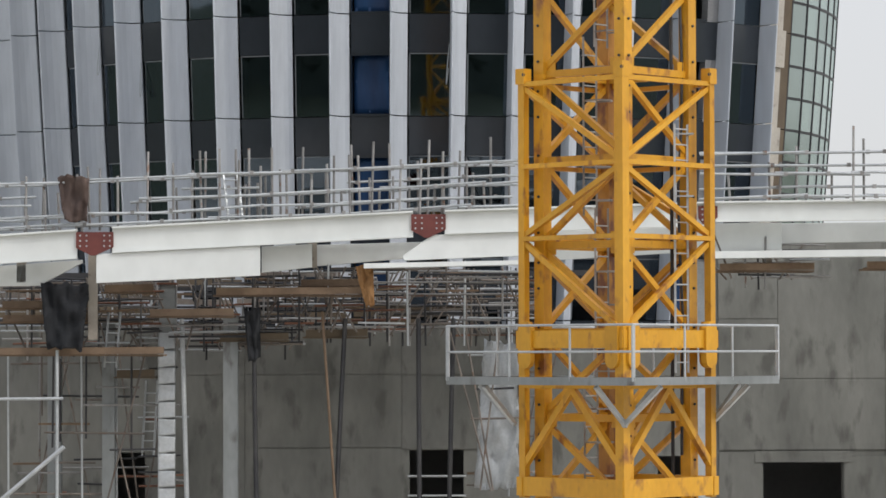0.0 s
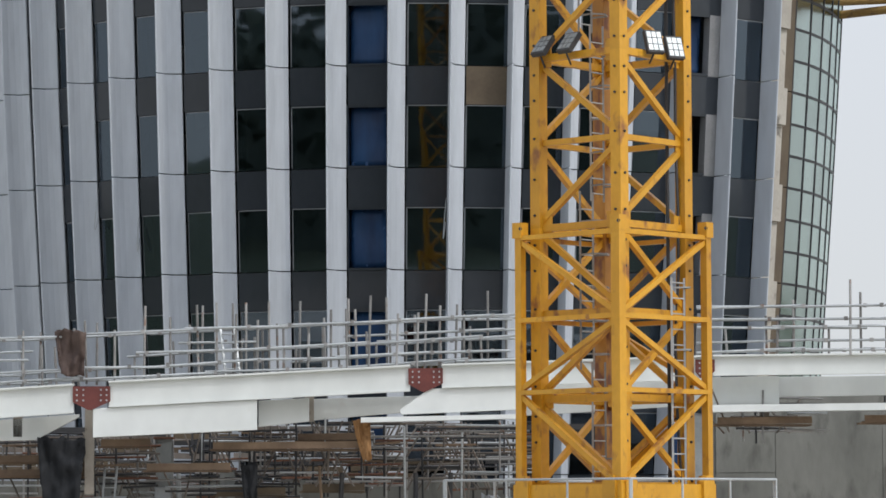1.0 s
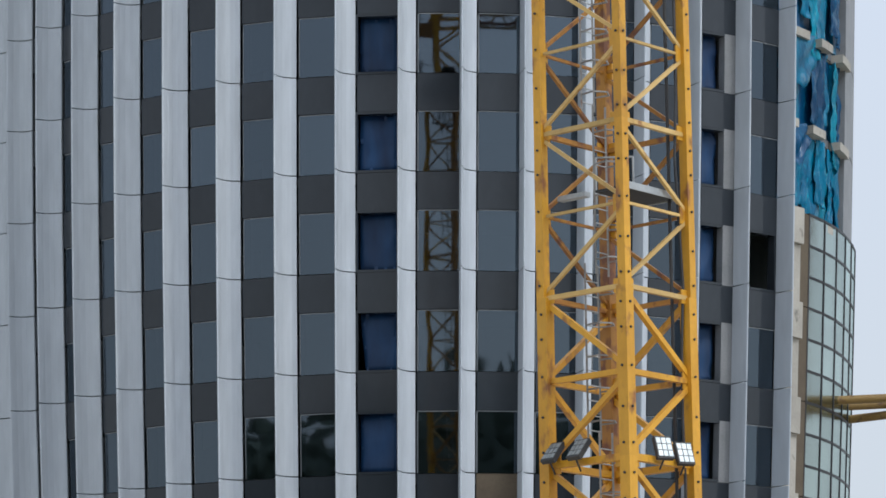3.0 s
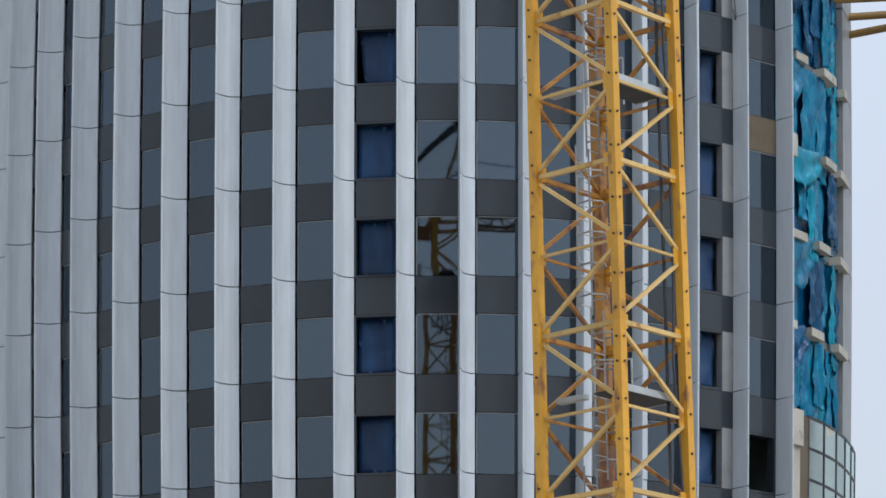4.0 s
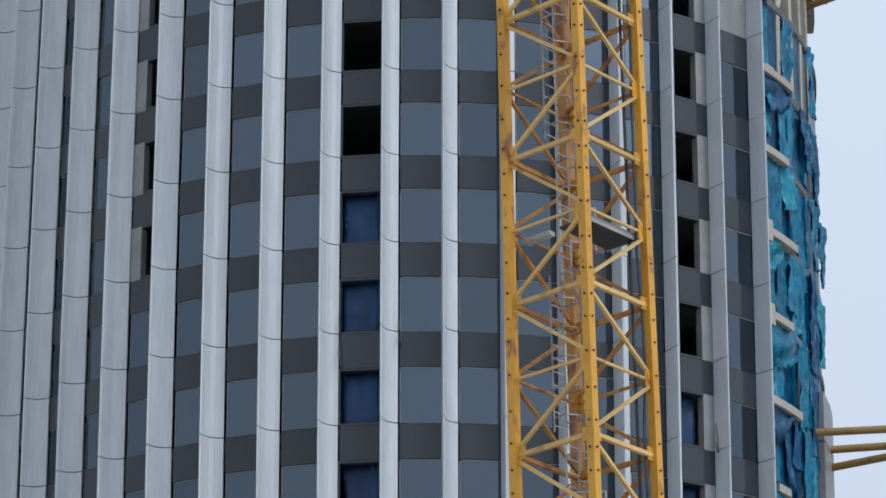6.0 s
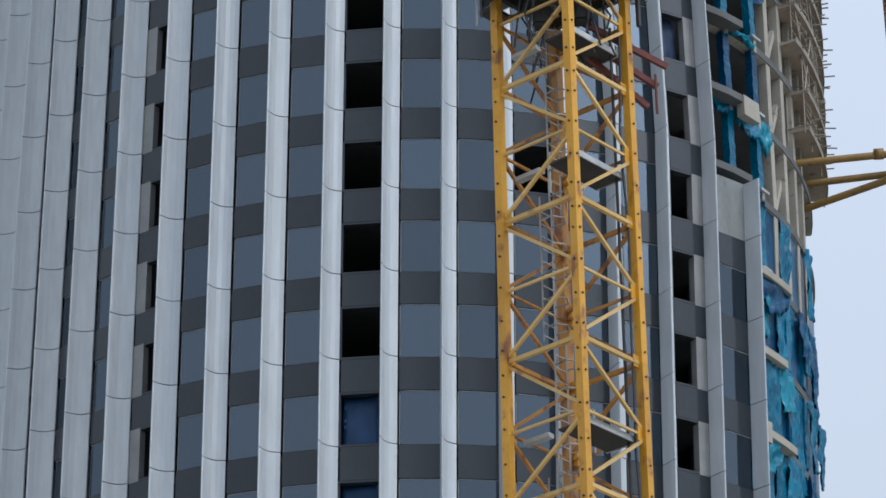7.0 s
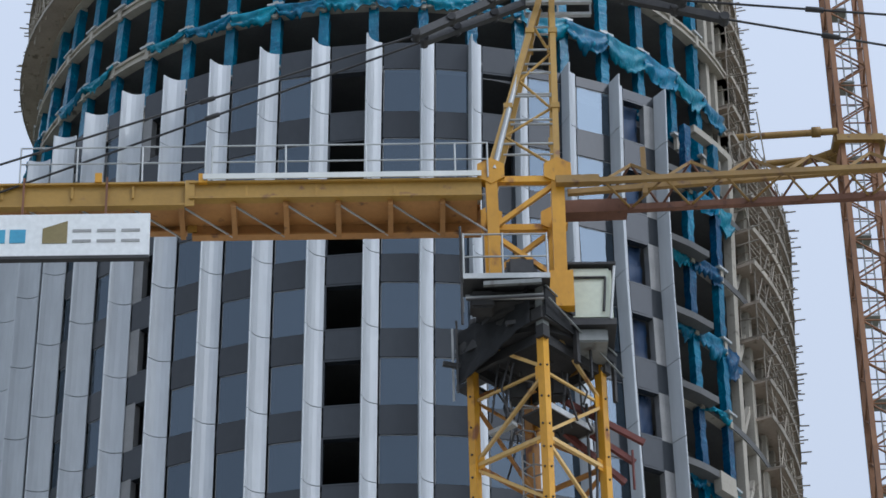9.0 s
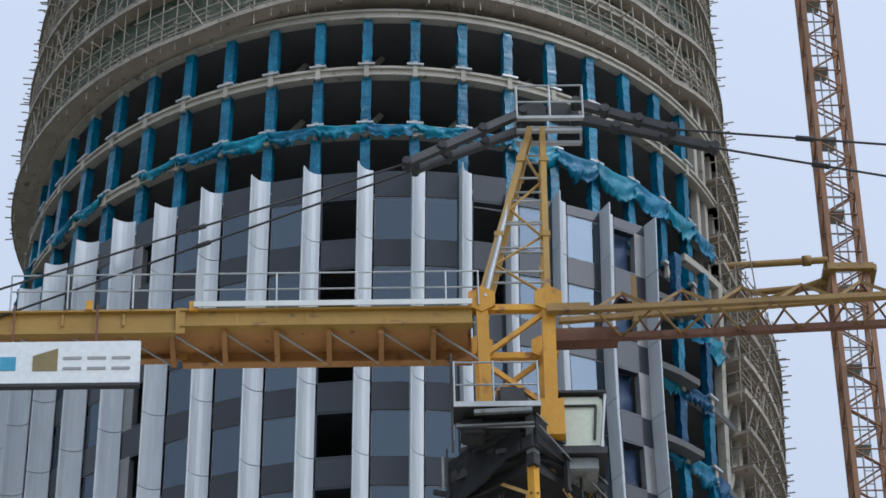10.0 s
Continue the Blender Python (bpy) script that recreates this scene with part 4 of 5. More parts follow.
# turntable posts and head frame
for y in (FY, BY):
    bar("turntable_post", (2.46, y, 45.4), (2.42, y, 48.5), 0.27, YELLOW, CRANE, h=0.25, up=(0, 1, 0))
    bar("turntable_post", (3.92, y, 45.0), (3.96, y, 48.5), 0.30, YELLOW, CRANE, h=0.25, up=(0, 1, 0))
    bar("foot_plate", (3.93, y, 44.65), (3.93, y, 45.6), 0.55, YELLOW, CRANE, h=0.28, up=(0, 1, 0))
    bar("turntable_beam", (2.3, y, 48.15), (4.1, y, 48.15), 0.16, YELLOW, CRANE, h=0.16)
    bar("turntable_beam", (2.3, y, 45.35), (4.1, y, 45.2), 0.2, DARK, CRANE, h=0.2)
    bar("turntable_brace", (2.5, y, 46.9), (3.9, y, 48.05), 0.11, YELLOW, CRANE, up=(0, 1, 0))
    bar("turntable_brace", (2.5, y, 46.6), (3.8, y, 45.5), 0.11, YELLOW, CRANE, up=(0, 1, 0))
    for x in (2.42, 3.96):
        bm = bmesh.new()
        bmesh.ops.create_cone(bm, cap_ends=True, segments=6, radius1=0.36, radius2=0.36, depth=0.3, matrix=Matrix.Translation((x, y, 48.35)) @ Matrix.Rotation(radians(90), 4, "X"))
        part("node_plate", bm, YELLOW, CRANE)
for x in (2.42, 3.96):
    bar("turntable_beam", (x, FY, 48.15), (x, BY, 48.15), 0.15, YELLOW, CRANE)
    bar("turntable_beam", (x, FY, 46.2), (x, BY, 46.2), 0.15, OLDYELLOW, CRANE)
APEX = Vector((3.95, 62.6, 54.0))
for x, y in ((2.42, FY), (3.96, FY), (2.42, BY), (3.96, BY)):
    tip = APEX + Vector((-0.18 if x < 3 else 0.12, -0.2 if y == FY else 0.2, 0))
    bar("cathead_leg", (x, y, 48.5), tip, 0.14, OLDYELLOW, CRANE, up=(0, 1, 0))
    for o in (0.35, 0.8):
        m = Vector((x, y, 48.5)).lerp(tip, o)
        bar("leg_collar", m - Vector((0, 0, 0.07)), m + Vector((0, 0, 0.07)), 0.21, OLDYELLOW, CRANE)
for i in range(1, 7):
    u = i / 7
    for y in (FY, BY):
        ym = y + (62.6 - y) * u
        tube("cathead_rung", (2.42 + (3.77 - 2.42) * u, ym, 48.5 + 5.5 * u), (3.96 + 0.11 * u, ym, 48.5 + 5.5 * u), 0.03, GALV, CRANE)
for i in range(5):
    u, v = i / 6, (i + 1.2) / 6
    l = lambda w, s: (2.42 + 1.35 * w if s else 3.96 + 0.1 * w, FY + 1.0 * w, 48.5 + 5.5 * w)
    tube("cathead_brace", l(u, i % 2), l(v, (i + 1) % 2), 0.035, OLDYELLOW, CRANE)
tube("back_stay", (2.5, FY - 0.1, 48.4), (3.6, 62.4, 53.6), 0.07, GALV, CRANE)
# platform and sheaves at the tip
for y in (62.0, 62.5, 63.0):
    bar("tip_deck", (3.45, y, 54.0), (5.05, y, 54.0), 0.12, GALV, CRANE, h=0.08)
for z in (54.5, 55.0):
    for y in (62.0, 63.0):
        tube("tip_rail", (3.45, y, z), (5.05, y, z), 0.025, GALV, CRANE)
    for x in (3.45, 5.05):
        tube("tip_rail", (x, 62.0, z), (x, 63.0, z), 0.025, GALV, CRANE)
for x in (3.45, 4.25, 5.05):
    for y in (62.0, 63.0):
        tube("tip_rail_post", (x, y, 54.0), (x, y, 55.0), 0.025, GALV, CRANE)
for x in (3.9, 4.5):
    bm = bmesh.new()
    bmesh.ops.create_cone(bm, cap_ends=True, segments=20, radius1=0.32, radius2=0.32, depth=0.14, matrix=Matrix.Translation((x, 62.5, 54.55)) @ Matrix.Rotation(radians(90), 4, "X"))
    part("sheave", bm, DARK, CRANE, "black rope sheave")
# pendants
for dy, a, b in ((-0.35, (0.75, 61, 51.92), (-8.61, 61, 48.44)), (0.35, (0.95, 61.5, 52.12), (-8.63, 61.5, 48.03))):
    root = Vector((3.6, 62.5 + dy, 54.3))
    bar("pendant_link", root, a, 0.2, DARK, CRANE, h=0.16, up=(0, 1, 0))
    for u in (0.0, 0.35, 0.7, 1.0):
        q = root.lerp(Vector(a), u)
        tube("link_pin", q - Vector((0, 0.16, 0)), q + Vector((0, 0.16, 0)), 0.11, DARK, CRANE)
    a, b = Vector(a), Vector(b)
    far_end = a + (b - a) * 1.6
    tube("pendant_rope", a, far_end, 0.028, DARK, CRANE)
    m = a.lerp(b, 0.52)
    tube("rope_clamp", m - (b - a).normalized() * 0.18, m + (b - a).normalized() * 0.18, 0.06, DARK, CRANE)
for dy, a, b in ((-0.3, (7.22, 62.2, 53.78), (12.35, 62.2, 53.25)), (0.3, (8.24, 62.5, 53.43), (12.32, 62.5, 52.52))):
    root = Vector((4.9, 62.5 + dy, 54.6))
    bar("pendant_link", root, a, 0.21, DARK, CRANE, h=0.17, up=(0, 1, 0))
    for u in (0.0, 0.3, 0.65, 1.0):
        q = root.lerp(Vector(a), u)
        tube("link_pin", q - Vector((0, 0.16, 0)), q + Vector((0, 0.16, 0)), 0.12, DARK, CRANE)
    a, b = Vector(a), Vector(b)
    tube("pendant_rope", a, a + (b - a) * 2.5, 0.03, DARK, CRANE)
    m = a.lerp(b, 0.62)
    tube("rope_clamp", m - (b - a).normalized() * 0.22, m + (b - a).normalized() * 0.22, 0.07, DARK, CRANE)
# counter-jib: two box girders, cross beams, deck and handrails
CJF, CJB = 61.6, 62.7
for y in (CJF, CJB):
    # back girder takes the brown with the underside's shade in its colour
    paint = OLDYELLOW if y == CJF else SHADEBROWN
    mid_z, tall = (47.92, 0.38) if y == CJF else (47.76, 0.66)
    bar("counter_jib_web", (-4.5, y, mid_z), (2.2, y, mid_z), 0.12, paint, CRANE, h=tall)
    for z in (mid_z + tall / 2 + 0.026, mid_z - tall / 2 - 0.026):
        bar("counter_jib_flange", (-4.5, y - 0.03, z), (2.2, y - 0.03, z), 0.24, paint, CRANE, h=0.05)
    bar("counter_jib_web", (-16, y + 0.02, 47.84), (-4.62, y + 0.02, 47.84), 0.12, paint, CRANE, h=0.55)
    for z in (48.14, 47.54):
        bar("counter_jib_flange", (-16, y - 0.02, z), (-4.62, y - 0.02, z), 0.22, paint, CRANE, h=0.05)
    for x in (-14, -12, -10, -8.8, -7.2, -5.8, -3.2, -1.6, 0.2):
        bar("stiffener", (x, y - 0.075, 47.75), (x, y - 0.075, 48.08), 0.03, paint, CRANE, h=0.05)
    bar("splice_plate", (-4.5, y - 0.09, 47.5), (-4.5, y - 0.09, 48.2), 0.22, OLDYELLOW, CRANE, h=0.05, up=(0, 1, 0))
x = -15.5
while x < 2:
    bar("cross_beam", (x, CJF, 47.62), (x, CJB, 47.45), 0.12, SHADEBROWN, CRANE, h=0.2)
    bar("plan_brace", (x, CJF + 0.05, 47.6), (x + 1.15, CJB - 0.05, 47.38), 0.035, GALV, CRANE)
    x += 1.2
bar("under_plate", (-15.8, 62.15, 47.70), (2.1, 62.15, 47.70), 0.96, SHADEBROWN, CRANE, h=0.02)
bar("deck_plate", (-16, 62.15, 48.17), (2.2, 62.15, 48.17), 1.2, GALV, CRANE, h=0.04)
bar("toe_board", (-4.2, CJF - 0.2, 48.24), (2.2, CJF - 0.2, 48.24), 0.03, WHITE, CRANE, h=0.14)
for y in (CJF - 0.18, CJB + 0.18):
    for z in (48.65, 49.1):
        tube("handrail", (-8.4, y, z), (-4.15, y, z), 0.02, GALV, CRANE)
        tube("handrail", (-4.0, y, z), (2.35, y, z), 0.02, GALV, CRANE)
    for x in (-8.4, -7.1, -5.6, -4.15, -4.0, -2.3, -0.45, 1.6, 2.35):
        tube("rail_post", (x, y, 48.15), (x, y, 49.1), 0.022, GALV, CRANE)
for x in (-6.4, -8.3):
    bar("hanger_strap", (x, CJF - 0.14, 47.0), (x, CJF - 0.14, 48.3), 0.05, RUSTY, CRANE, h=0.02, up=(0, 1, 0))
bar("lug", (-6.6, CJF - 0.12, 48.15), (-6.6, CJF - 0.12, 48.4), 0.16, YELLOW, CRANE, h=0.1, up=(0, 1, 0))
bar("lug", (-4.2, CJF - 0.12, 48.1), (-4.2, CJF - 0.12, 48.35), 0.2, YELLOW, CRANE, h=0.1, up=(0, 1, 0))
# sign board: marks as plain shapes
SGN = thing("sign_board", (-9, 61.25, 45.95), "white sign board with blue and bronze marks hung under the counter-jib", "sign")
box_part("board", (-14.5, 61.2, 45.98), (-5.36, 61.3, 47.12), SIGN, SGN, bevel=0.01)
box_part("frame_rail", (-14.5, 61.18, 45.9), (-5.36, 61.34, 45.98), DARK, SGN)


def mark(x0, x1, z0, z1, m):
    box_part("mark", (x0, 61.185, z0), (x1, 61.199, z1), m, SGN)


for x0 in (-9.45, -8.98, -8.52, -9.92):
    mark(x0, x0 + 0.36, 46.34, 46.7, INK_BLUE)
bm = bmesh.new()
poly = [(-7.78, 46.32), (-7.22, 46.32), (-7.22, 46.92), (-7.78, 46.72)]
f0 = [bm.verts.new((x, 61.185, z)) for x, z in poly]
f1 = [bm.verts.new((x, 61.199, z)) for x, z in poly]
bm.faces.new(f0[::-1])
for i in range(4):
    bm.faces.new((f0[i], f0[(i + 1) % 4], f1[(i + 1) % 4], f1[i]))
part("mark", bm, INK_BROWN, SGN)
for x0 in (-7.1, -6.55, -6.0):
    mark(x0, x0 + 0.42, 46.62, 46.69, INK_GREY)
    mark(x0, x0 + 0.42, 46.34, 46.41, INK_GREY)
# jib: three chords with lacing
JF, JB, JT = 61.4, 62.6, 62.0


def jib(x, which):
    z = 48.0 + (x - 5.4) * 0.045
    return Vector((x, JF, z)) if which == "f" else Vector((x, JB, z)) if which == "b" else Vector((x, JT, z + 0.82 - max(0, 5.6 - x) * 0.5))


# back chord and its lacing are darker and redder than the front
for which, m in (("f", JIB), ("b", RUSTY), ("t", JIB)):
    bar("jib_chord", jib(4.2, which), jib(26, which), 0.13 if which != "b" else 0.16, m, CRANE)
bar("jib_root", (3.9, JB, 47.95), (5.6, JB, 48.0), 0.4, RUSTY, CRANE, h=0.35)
bar("jib_root", (3.9, JF, 47.98), (4.9, JF, 48.0), 0.22, JIB, CRANE, h=0.2)
x, i = 5.0, 0
while x < 25:
    bar("jib_lacing", jib(x, "f"), jib(x + 0.7, "t"), 0.07, JIB, CRANE)
    bar("jib_lacing", jib(x + 0.7, "t"), jib(x + 1.4, "f"), 0.07, JIB, CRANE)
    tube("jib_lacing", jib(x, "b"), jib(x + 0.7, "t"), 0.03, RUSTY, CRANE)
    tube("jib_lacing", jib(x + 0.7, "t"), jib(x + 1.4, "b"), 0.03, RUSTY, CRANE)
    tube("jib_lacing", jib(x, "f"), jib(x + 0.7, "b"), 0.03, JIB, CRANE)
    tube("jib_lacing", jib(x + 0.7, "b"), jib(x + 1.4, "f"), 0.03, JIB, CRANE)
    x += 1.4
bar("jib_peg", (6.0, 62, 48.0), (6.0, 62, 49.3), 0.12, JIB, CRANE)
# driver's cab
cab = box_part("cab_body", (4.1, 61.9, 44.55), (5.1, 63.5, 45.95), CREAM, CRANE, "pale green driver's cab", 0.06)
box_part("cab_base", (4.0, 61.8, 44.35), (5.15, 63.6, 44.52), DARK, CRANE)
box_part("cab_roof", (4.05, 61.8, 45.97), (5.2, 63.6, 46.03), DARK, cab)
for p, q in (((4.22, 61.87, 45.65), (4.95, 61.87, 45.65)), ((4.95, 61.87, 45.65), (4.88, 61.87, 44.75))):
    tube("cab_trim", p, q, 0.03, DARK, cab)
tube("cab_rail", (5.16, 61.8, 45.9), (5.02, 61.8, 44.50), 0.035, GALV, cab)
# slewing platform with rail
bar("side_deck", (1.7, 61.32, 45.1), (3.65, 61.32, 45.1), 0.76, DARK, CRANE, h=0.06)
bar("deck_edge", (1.7, 60.92, 45.12), (3.65, 60.92, 45.12), 0.03, GALV, CRANE, h=0.13)
for z in (45.65, 46.25):
    tube("handrail", (1.72, 60.95, z), (3.6, 60.95, z), 0.022, GALV, CRANE)
    tube("handrail", (1.72, 60.95, z), (1.72, 62.4, z), 0.022, GALV, CRANE)
for p in ((1.72, 60.95), (2.6, 60.95), (3.6, 60.95), (1.72, 62.4)):
    tube("rail_post", (*p, 45.1), (*p, 46.28), 0.022, GALV, CRANE)
box_part("slew_motor", (1.85, 61.3, 44.55), (2.4, 61.8, 45.0), DARK, CRANE, bevel=0.05)
box_part("slew_motor", (2.7, 61.5, 45.5), (3.4, 62.3, 46.0), DARK, CRANE, bevel=0.08)
tube("rail_post", (1.66, 61.0, 43.9), (1.66, 61.0, 46.5), 0.03, DARK, CRANE)
for i, z in enumerate((42.3, 41.9, 41.5)):
    bar("service_arm", mast_at(-0.3, 0.4, z + 0.9), mast_at(-1.5 + 0.3 * i, 1.9, z - 0.1), 0.1, PRIMER, CRANE, h=0.14)
tube("service_arm", mast_at(-1.3, 1.7, 42.0), mast_at(-1.3, 1.7, 41.0), 0.03, PRIMER, CRANE)

# dark covers round the slewing ring, a railed plate on one side, machinery boxes on the other, hoses under them
crumple("shroud", (mast_at(1.25, -1.3, 43.35), mast_at(-0.95, -1.36, 44.15), mast_at(-0.95, -1.36, 45.05), mast_at(1.2, -1.3, 44.75)), 20, 18, 0.09, TARP, CRANE, "black torn sheet round the slewing ring", seed=61, pleat=1.3)
crumple("shroud", (mast_at(0.9, -1.2, 44.5), mast_at(-0.9, -1.25, 44.6), mast_at(-0.9, -1.25, 45.05), mast_at(0.9, -1.2, 45.05)), 14, 8, 0.06, DARK, CRANE, "greasy dark plate", seed=66, pleat=1.3)
for a0, b0, z0, a1, b1, z1 in ((-1.34, -1.25, 45.0, -1.34, 1.25, 44.15),):
    plate = bmesh.new()
    low = [mast_at(a0, b0, z0 - 0.75), mast_at(a1, b1, z1 - 0.12), mast_at(a1, b1, z1 + 0.1), mast_at(a0, b0, z0)]
    f = [plate.verts.new(v) for v in low]
    r = [plate.verts.new(v + EL * 0.04) for v in low]
    plate.faces.new(f[::-1])
    plate.faces.new(r)
    for t in range(4):
        plate.faces.new((f[t], f[(t + 1) % 4], r[(t + 1) % 4], r[t]))
    part("side_plate", plate, TARP, CRANE, "black plate sloping along the slewing ring")
    tube("plate_rail", mast_at(a0 - 0.1, b0, z0 - 0.35), mast_at(a1 - 0.1, b1 + 0.1, z1 - 0.45), 0.022, STEEL, CRANE)
    tube("plate_rail", mast_at(a0 - 0.02, b0, z0 + 0.02), mast_at(a1 - 0.02, b1, z1 + 0.12), 0.022, STEEL, CRANE)
    for u, w in ((0.42, 0.16), (0.62, 0.07), (0.95, 0.12)):
        q = mast_at(a0, b0, z0 - 0.45).lerp(mast_at(a1, b1, z1 - 0.45), u)
        bar("plate_post", q - Vector((0, 0, 0.75)), q + Vector((0, 0, 0.25)), w * 0.7, DARK, CRANE, up=ER)
bar("leg_head", mast_at(-1.12, -1.12, 44.1), mast_at(-1.12, -1.12, 45.2), 0.2, STEEL, CRANE, up=ER, label="grey rusted leg head")
for j in range(4):
    bar("tool_shelf", mast_at(1.35, -1.0, 43.6 + 0.33 * j), mast_at(1.35, -0.35, 43.6 + 0.33 * j), 0.4, STEEL if j % 2 else DARK, CRANE, h=0.1)
bar("tool_rack", mast_at(1.5, -1.15, 43.2), mast_at(1.5, -1.15, 45.1), 0.05, GALV, CRANE)
bar("tool_rack", mast_at(1.2, -1.35, 43.2), mast_at(1.2, -1.35, 45.1), 0.05, DARK, CRANE)
bar("drive_pipe", (2.15, 60.95, 44.92), (3.45, 60.95, 44.98), 0.1, STEEL, CRANE)
box_part("cab_underbody", (4.25, 61.95, 44.0), (4.95, 63.2, 44.34), STEEL, CRANE, bevel=0.03)
box_part("gear_case", (2.0, 61.4, 44.75), (3.5, 62.4, 45.02), DARK, CRANE, bevel=0.04)
for a, b in ((0.4, -0.2), (-0.4, 0.3)):
    box_part("gear_case", tuple(mast_at(a, b, 43.3) - Vector((0.2, 0.2, 0.2))), tuple(mast_at(a, b, 43.5) + Vector((0.2, 0.2, 0.2))), DARK, CRANE, bevel=0.05)
rnd = random.Random(12)
for j in range(16):
    a, b = rnd.uniform(-1.3, 1.3), rnd.uniform(-1.35, 0.6)
    top, low = rnd.uniform(43.4, 44.2), rnd.uniform(41.8, 43.0)
    m = mast_at(a + rnd.uniform(-0.2, 0.2), b + rnd.uniform(-0.2, 0.2), (top + low) / 2)
    tube("hose", mast_at(a, b, top), m, 0.025, DARK, CRANE)
    tube("hose", m, mast_at(a + rnd.uniform(-0.3, 0.3), b, low), 0.025, DARK, CRANE)
for j in range(5):
    z0 = 44.55 + 0.1 * j
    tube("pipe", (1.75, 61.0 + 0.12 * j, z0), (3.5, 61.0 + 0.12 * j, z0 + rnd.uniform(-0.1, 0.1)), 0.03, rnd.choice((DARK, GALV, PIPE)), CRANE)

# ---- second crane mast with its ties to the tower ----
CRANE2 = thing("far_crane_mast", (22.35, 125.8, 0), "rusty red lattice mast of a second crane", "crane")
z, h2, step = 0.0, 0.8, 2.2
p = lambda a, b, w: (22.35 + a * h2, 125.8 + b * h2, w)
for a, b in CORNERS:
    for j in range(12):
        bar("leg", p(a, b, 11 * j), p(a, b, 11 * j + 11), 0.24, FARRUST, CRANE2)
while z < 131:
    for i in range(4):
        (a0, b0), (a1, b1) = CORNERS[i], CORNERS[(i + 1) % 4]
        tube("brace", p(a0, b0, z), p(a1, b1, z + step / 2), 0.05, FARRUST, CRANE2)
        tube("brace", p(a1, b1, z + step / 2), p(a0, b0, z + step), 0.05, FARRUST, CRANE2)
        if i % 2 == 0:
            tube("strut", p(a0, b0, z), p(a1, b1, z), 0.04, FARRUST, CRANE2)
    if round(z / step) % 2 == 0:
        bar("landing", (21.75, 125.8, z + 0.4), (22.5, 125.8, z + 0.4), 1.1, GALV, CRANE2, h=0.05)
        tube("landing_rail", (21.75, 125.3, z + 1.2), (22.6, 125.3, z + 1.2), 0.025, GALV, CRANE2)
    for j in range(3):
        tube("ladder_rung", (22.1, 125.6, z + 0.7 * j), (22.5, 125.6, z + 0.7 * j), 0.025, GALV, CRANE2)
    z += step
tube("ladder_rail", (22.1, 125.6, 0), (22.1, 125.6, 132), 0.04, GALV, CRANE2)
tube("ladder_rail", (22.5, 125.6, 0), (22.5, 125.6, 132), 0.04, GALV, CRANE2)
# height of each tie, and how far the three struts' tower ends drop and their mast ends rise
for z, ends in ((25.6, ((0.1, 0.35), (0.2, 0.5), (-0.25, 0.15))), (50.3, ((0.1, 0.35), (0.1, 0.5), (-0.6, -0.15))), (72.3, ((-0.35, 0.35), (-0.25, 0.6), (-1.6, -0.25))), (93.5, ((-0.1, 0.35), (-0.2, 0.5), (-1.2, -0.1)))):
    ob = thing("tie_frame", (19, 125, z), "ochre steel tie frame between crane mast and tower", "tie frame", "crane ties")
    for i in range(4):
        (a0, b0), (a1, b1) = CORNERS[i], CORNERS[(i + 1) % 4]
        bar("collar_beam", (22.35 + a0 * 1.1, 125.8 + b0 * 1.1, z), (22.35 + a1 * 1.1, 125.8 + b1 * 1.1, z), 0.3, JIB, ob, h=0.35)
    tube("tie_strut", (14.0, 124.6, z + ends[0][0]), (21.3, 124.6, z + ends[0][1]), 0.17, JIB, ob)
    tube("tie_strut", (14.0, 127.0, z + ends[1][0]), (21.3, 127.0, z + ends[1][1]), 0.17, JIB, ob)
    tube("tie_strut", (14.0, 128.5, z + ends[2][0]), (21.3, 125.6, z + ends[2][1]), 0.17, JIB, ob)
    tube("tie_sleeve", (20.1, 124.6, z + 0.3), (20.5, 124.6, z + 0.32), 0.26, JIB, ob)

# ---- podium walls ----
W_Y = 100.0


def wall_run(name, x0, x1, z0, z1, holes, label):
    bm = bmesh.new()
    xs = sorted({x0, x1, *[h[0] for h in holes], *[h[1] for h in holes]})
    for a, b in zip(xs, xs[1:]):
        hs = [h for h in holes if h[0] <= a and b <= h[1]]
        if hs:
            add_box(bm, (a, W_Y, z0), (b, W_Y + 0.4, hs[0][2]))
            add_box(bm, (a, W_Y, hs[0][3]), (b, W_Y + 0.4, z1))
        else:
            add_box(bm, (a, W_Y, z0), (b, W_Y + 0.4, z1))
    ob = tagged(part(name, bm, WALL), label, "wall", kind="structure")
    return ob


low = wall_run("wall_low", -30, 8.2, 0, 6.85, [(-10.35, -9.2, 0.1, 2.95), (-1.05, 0.62, 0.1, 3.0), (6.6, 7.6, 0.1, 2.8)], "grey cast concrete podium wall with streaks")
high = wall_run("wall_high", 8.2, 30, 0, 9.6, [(9.85, 12.3, 0.1, 2.6)], "grey cast concrete podium wall with stains")
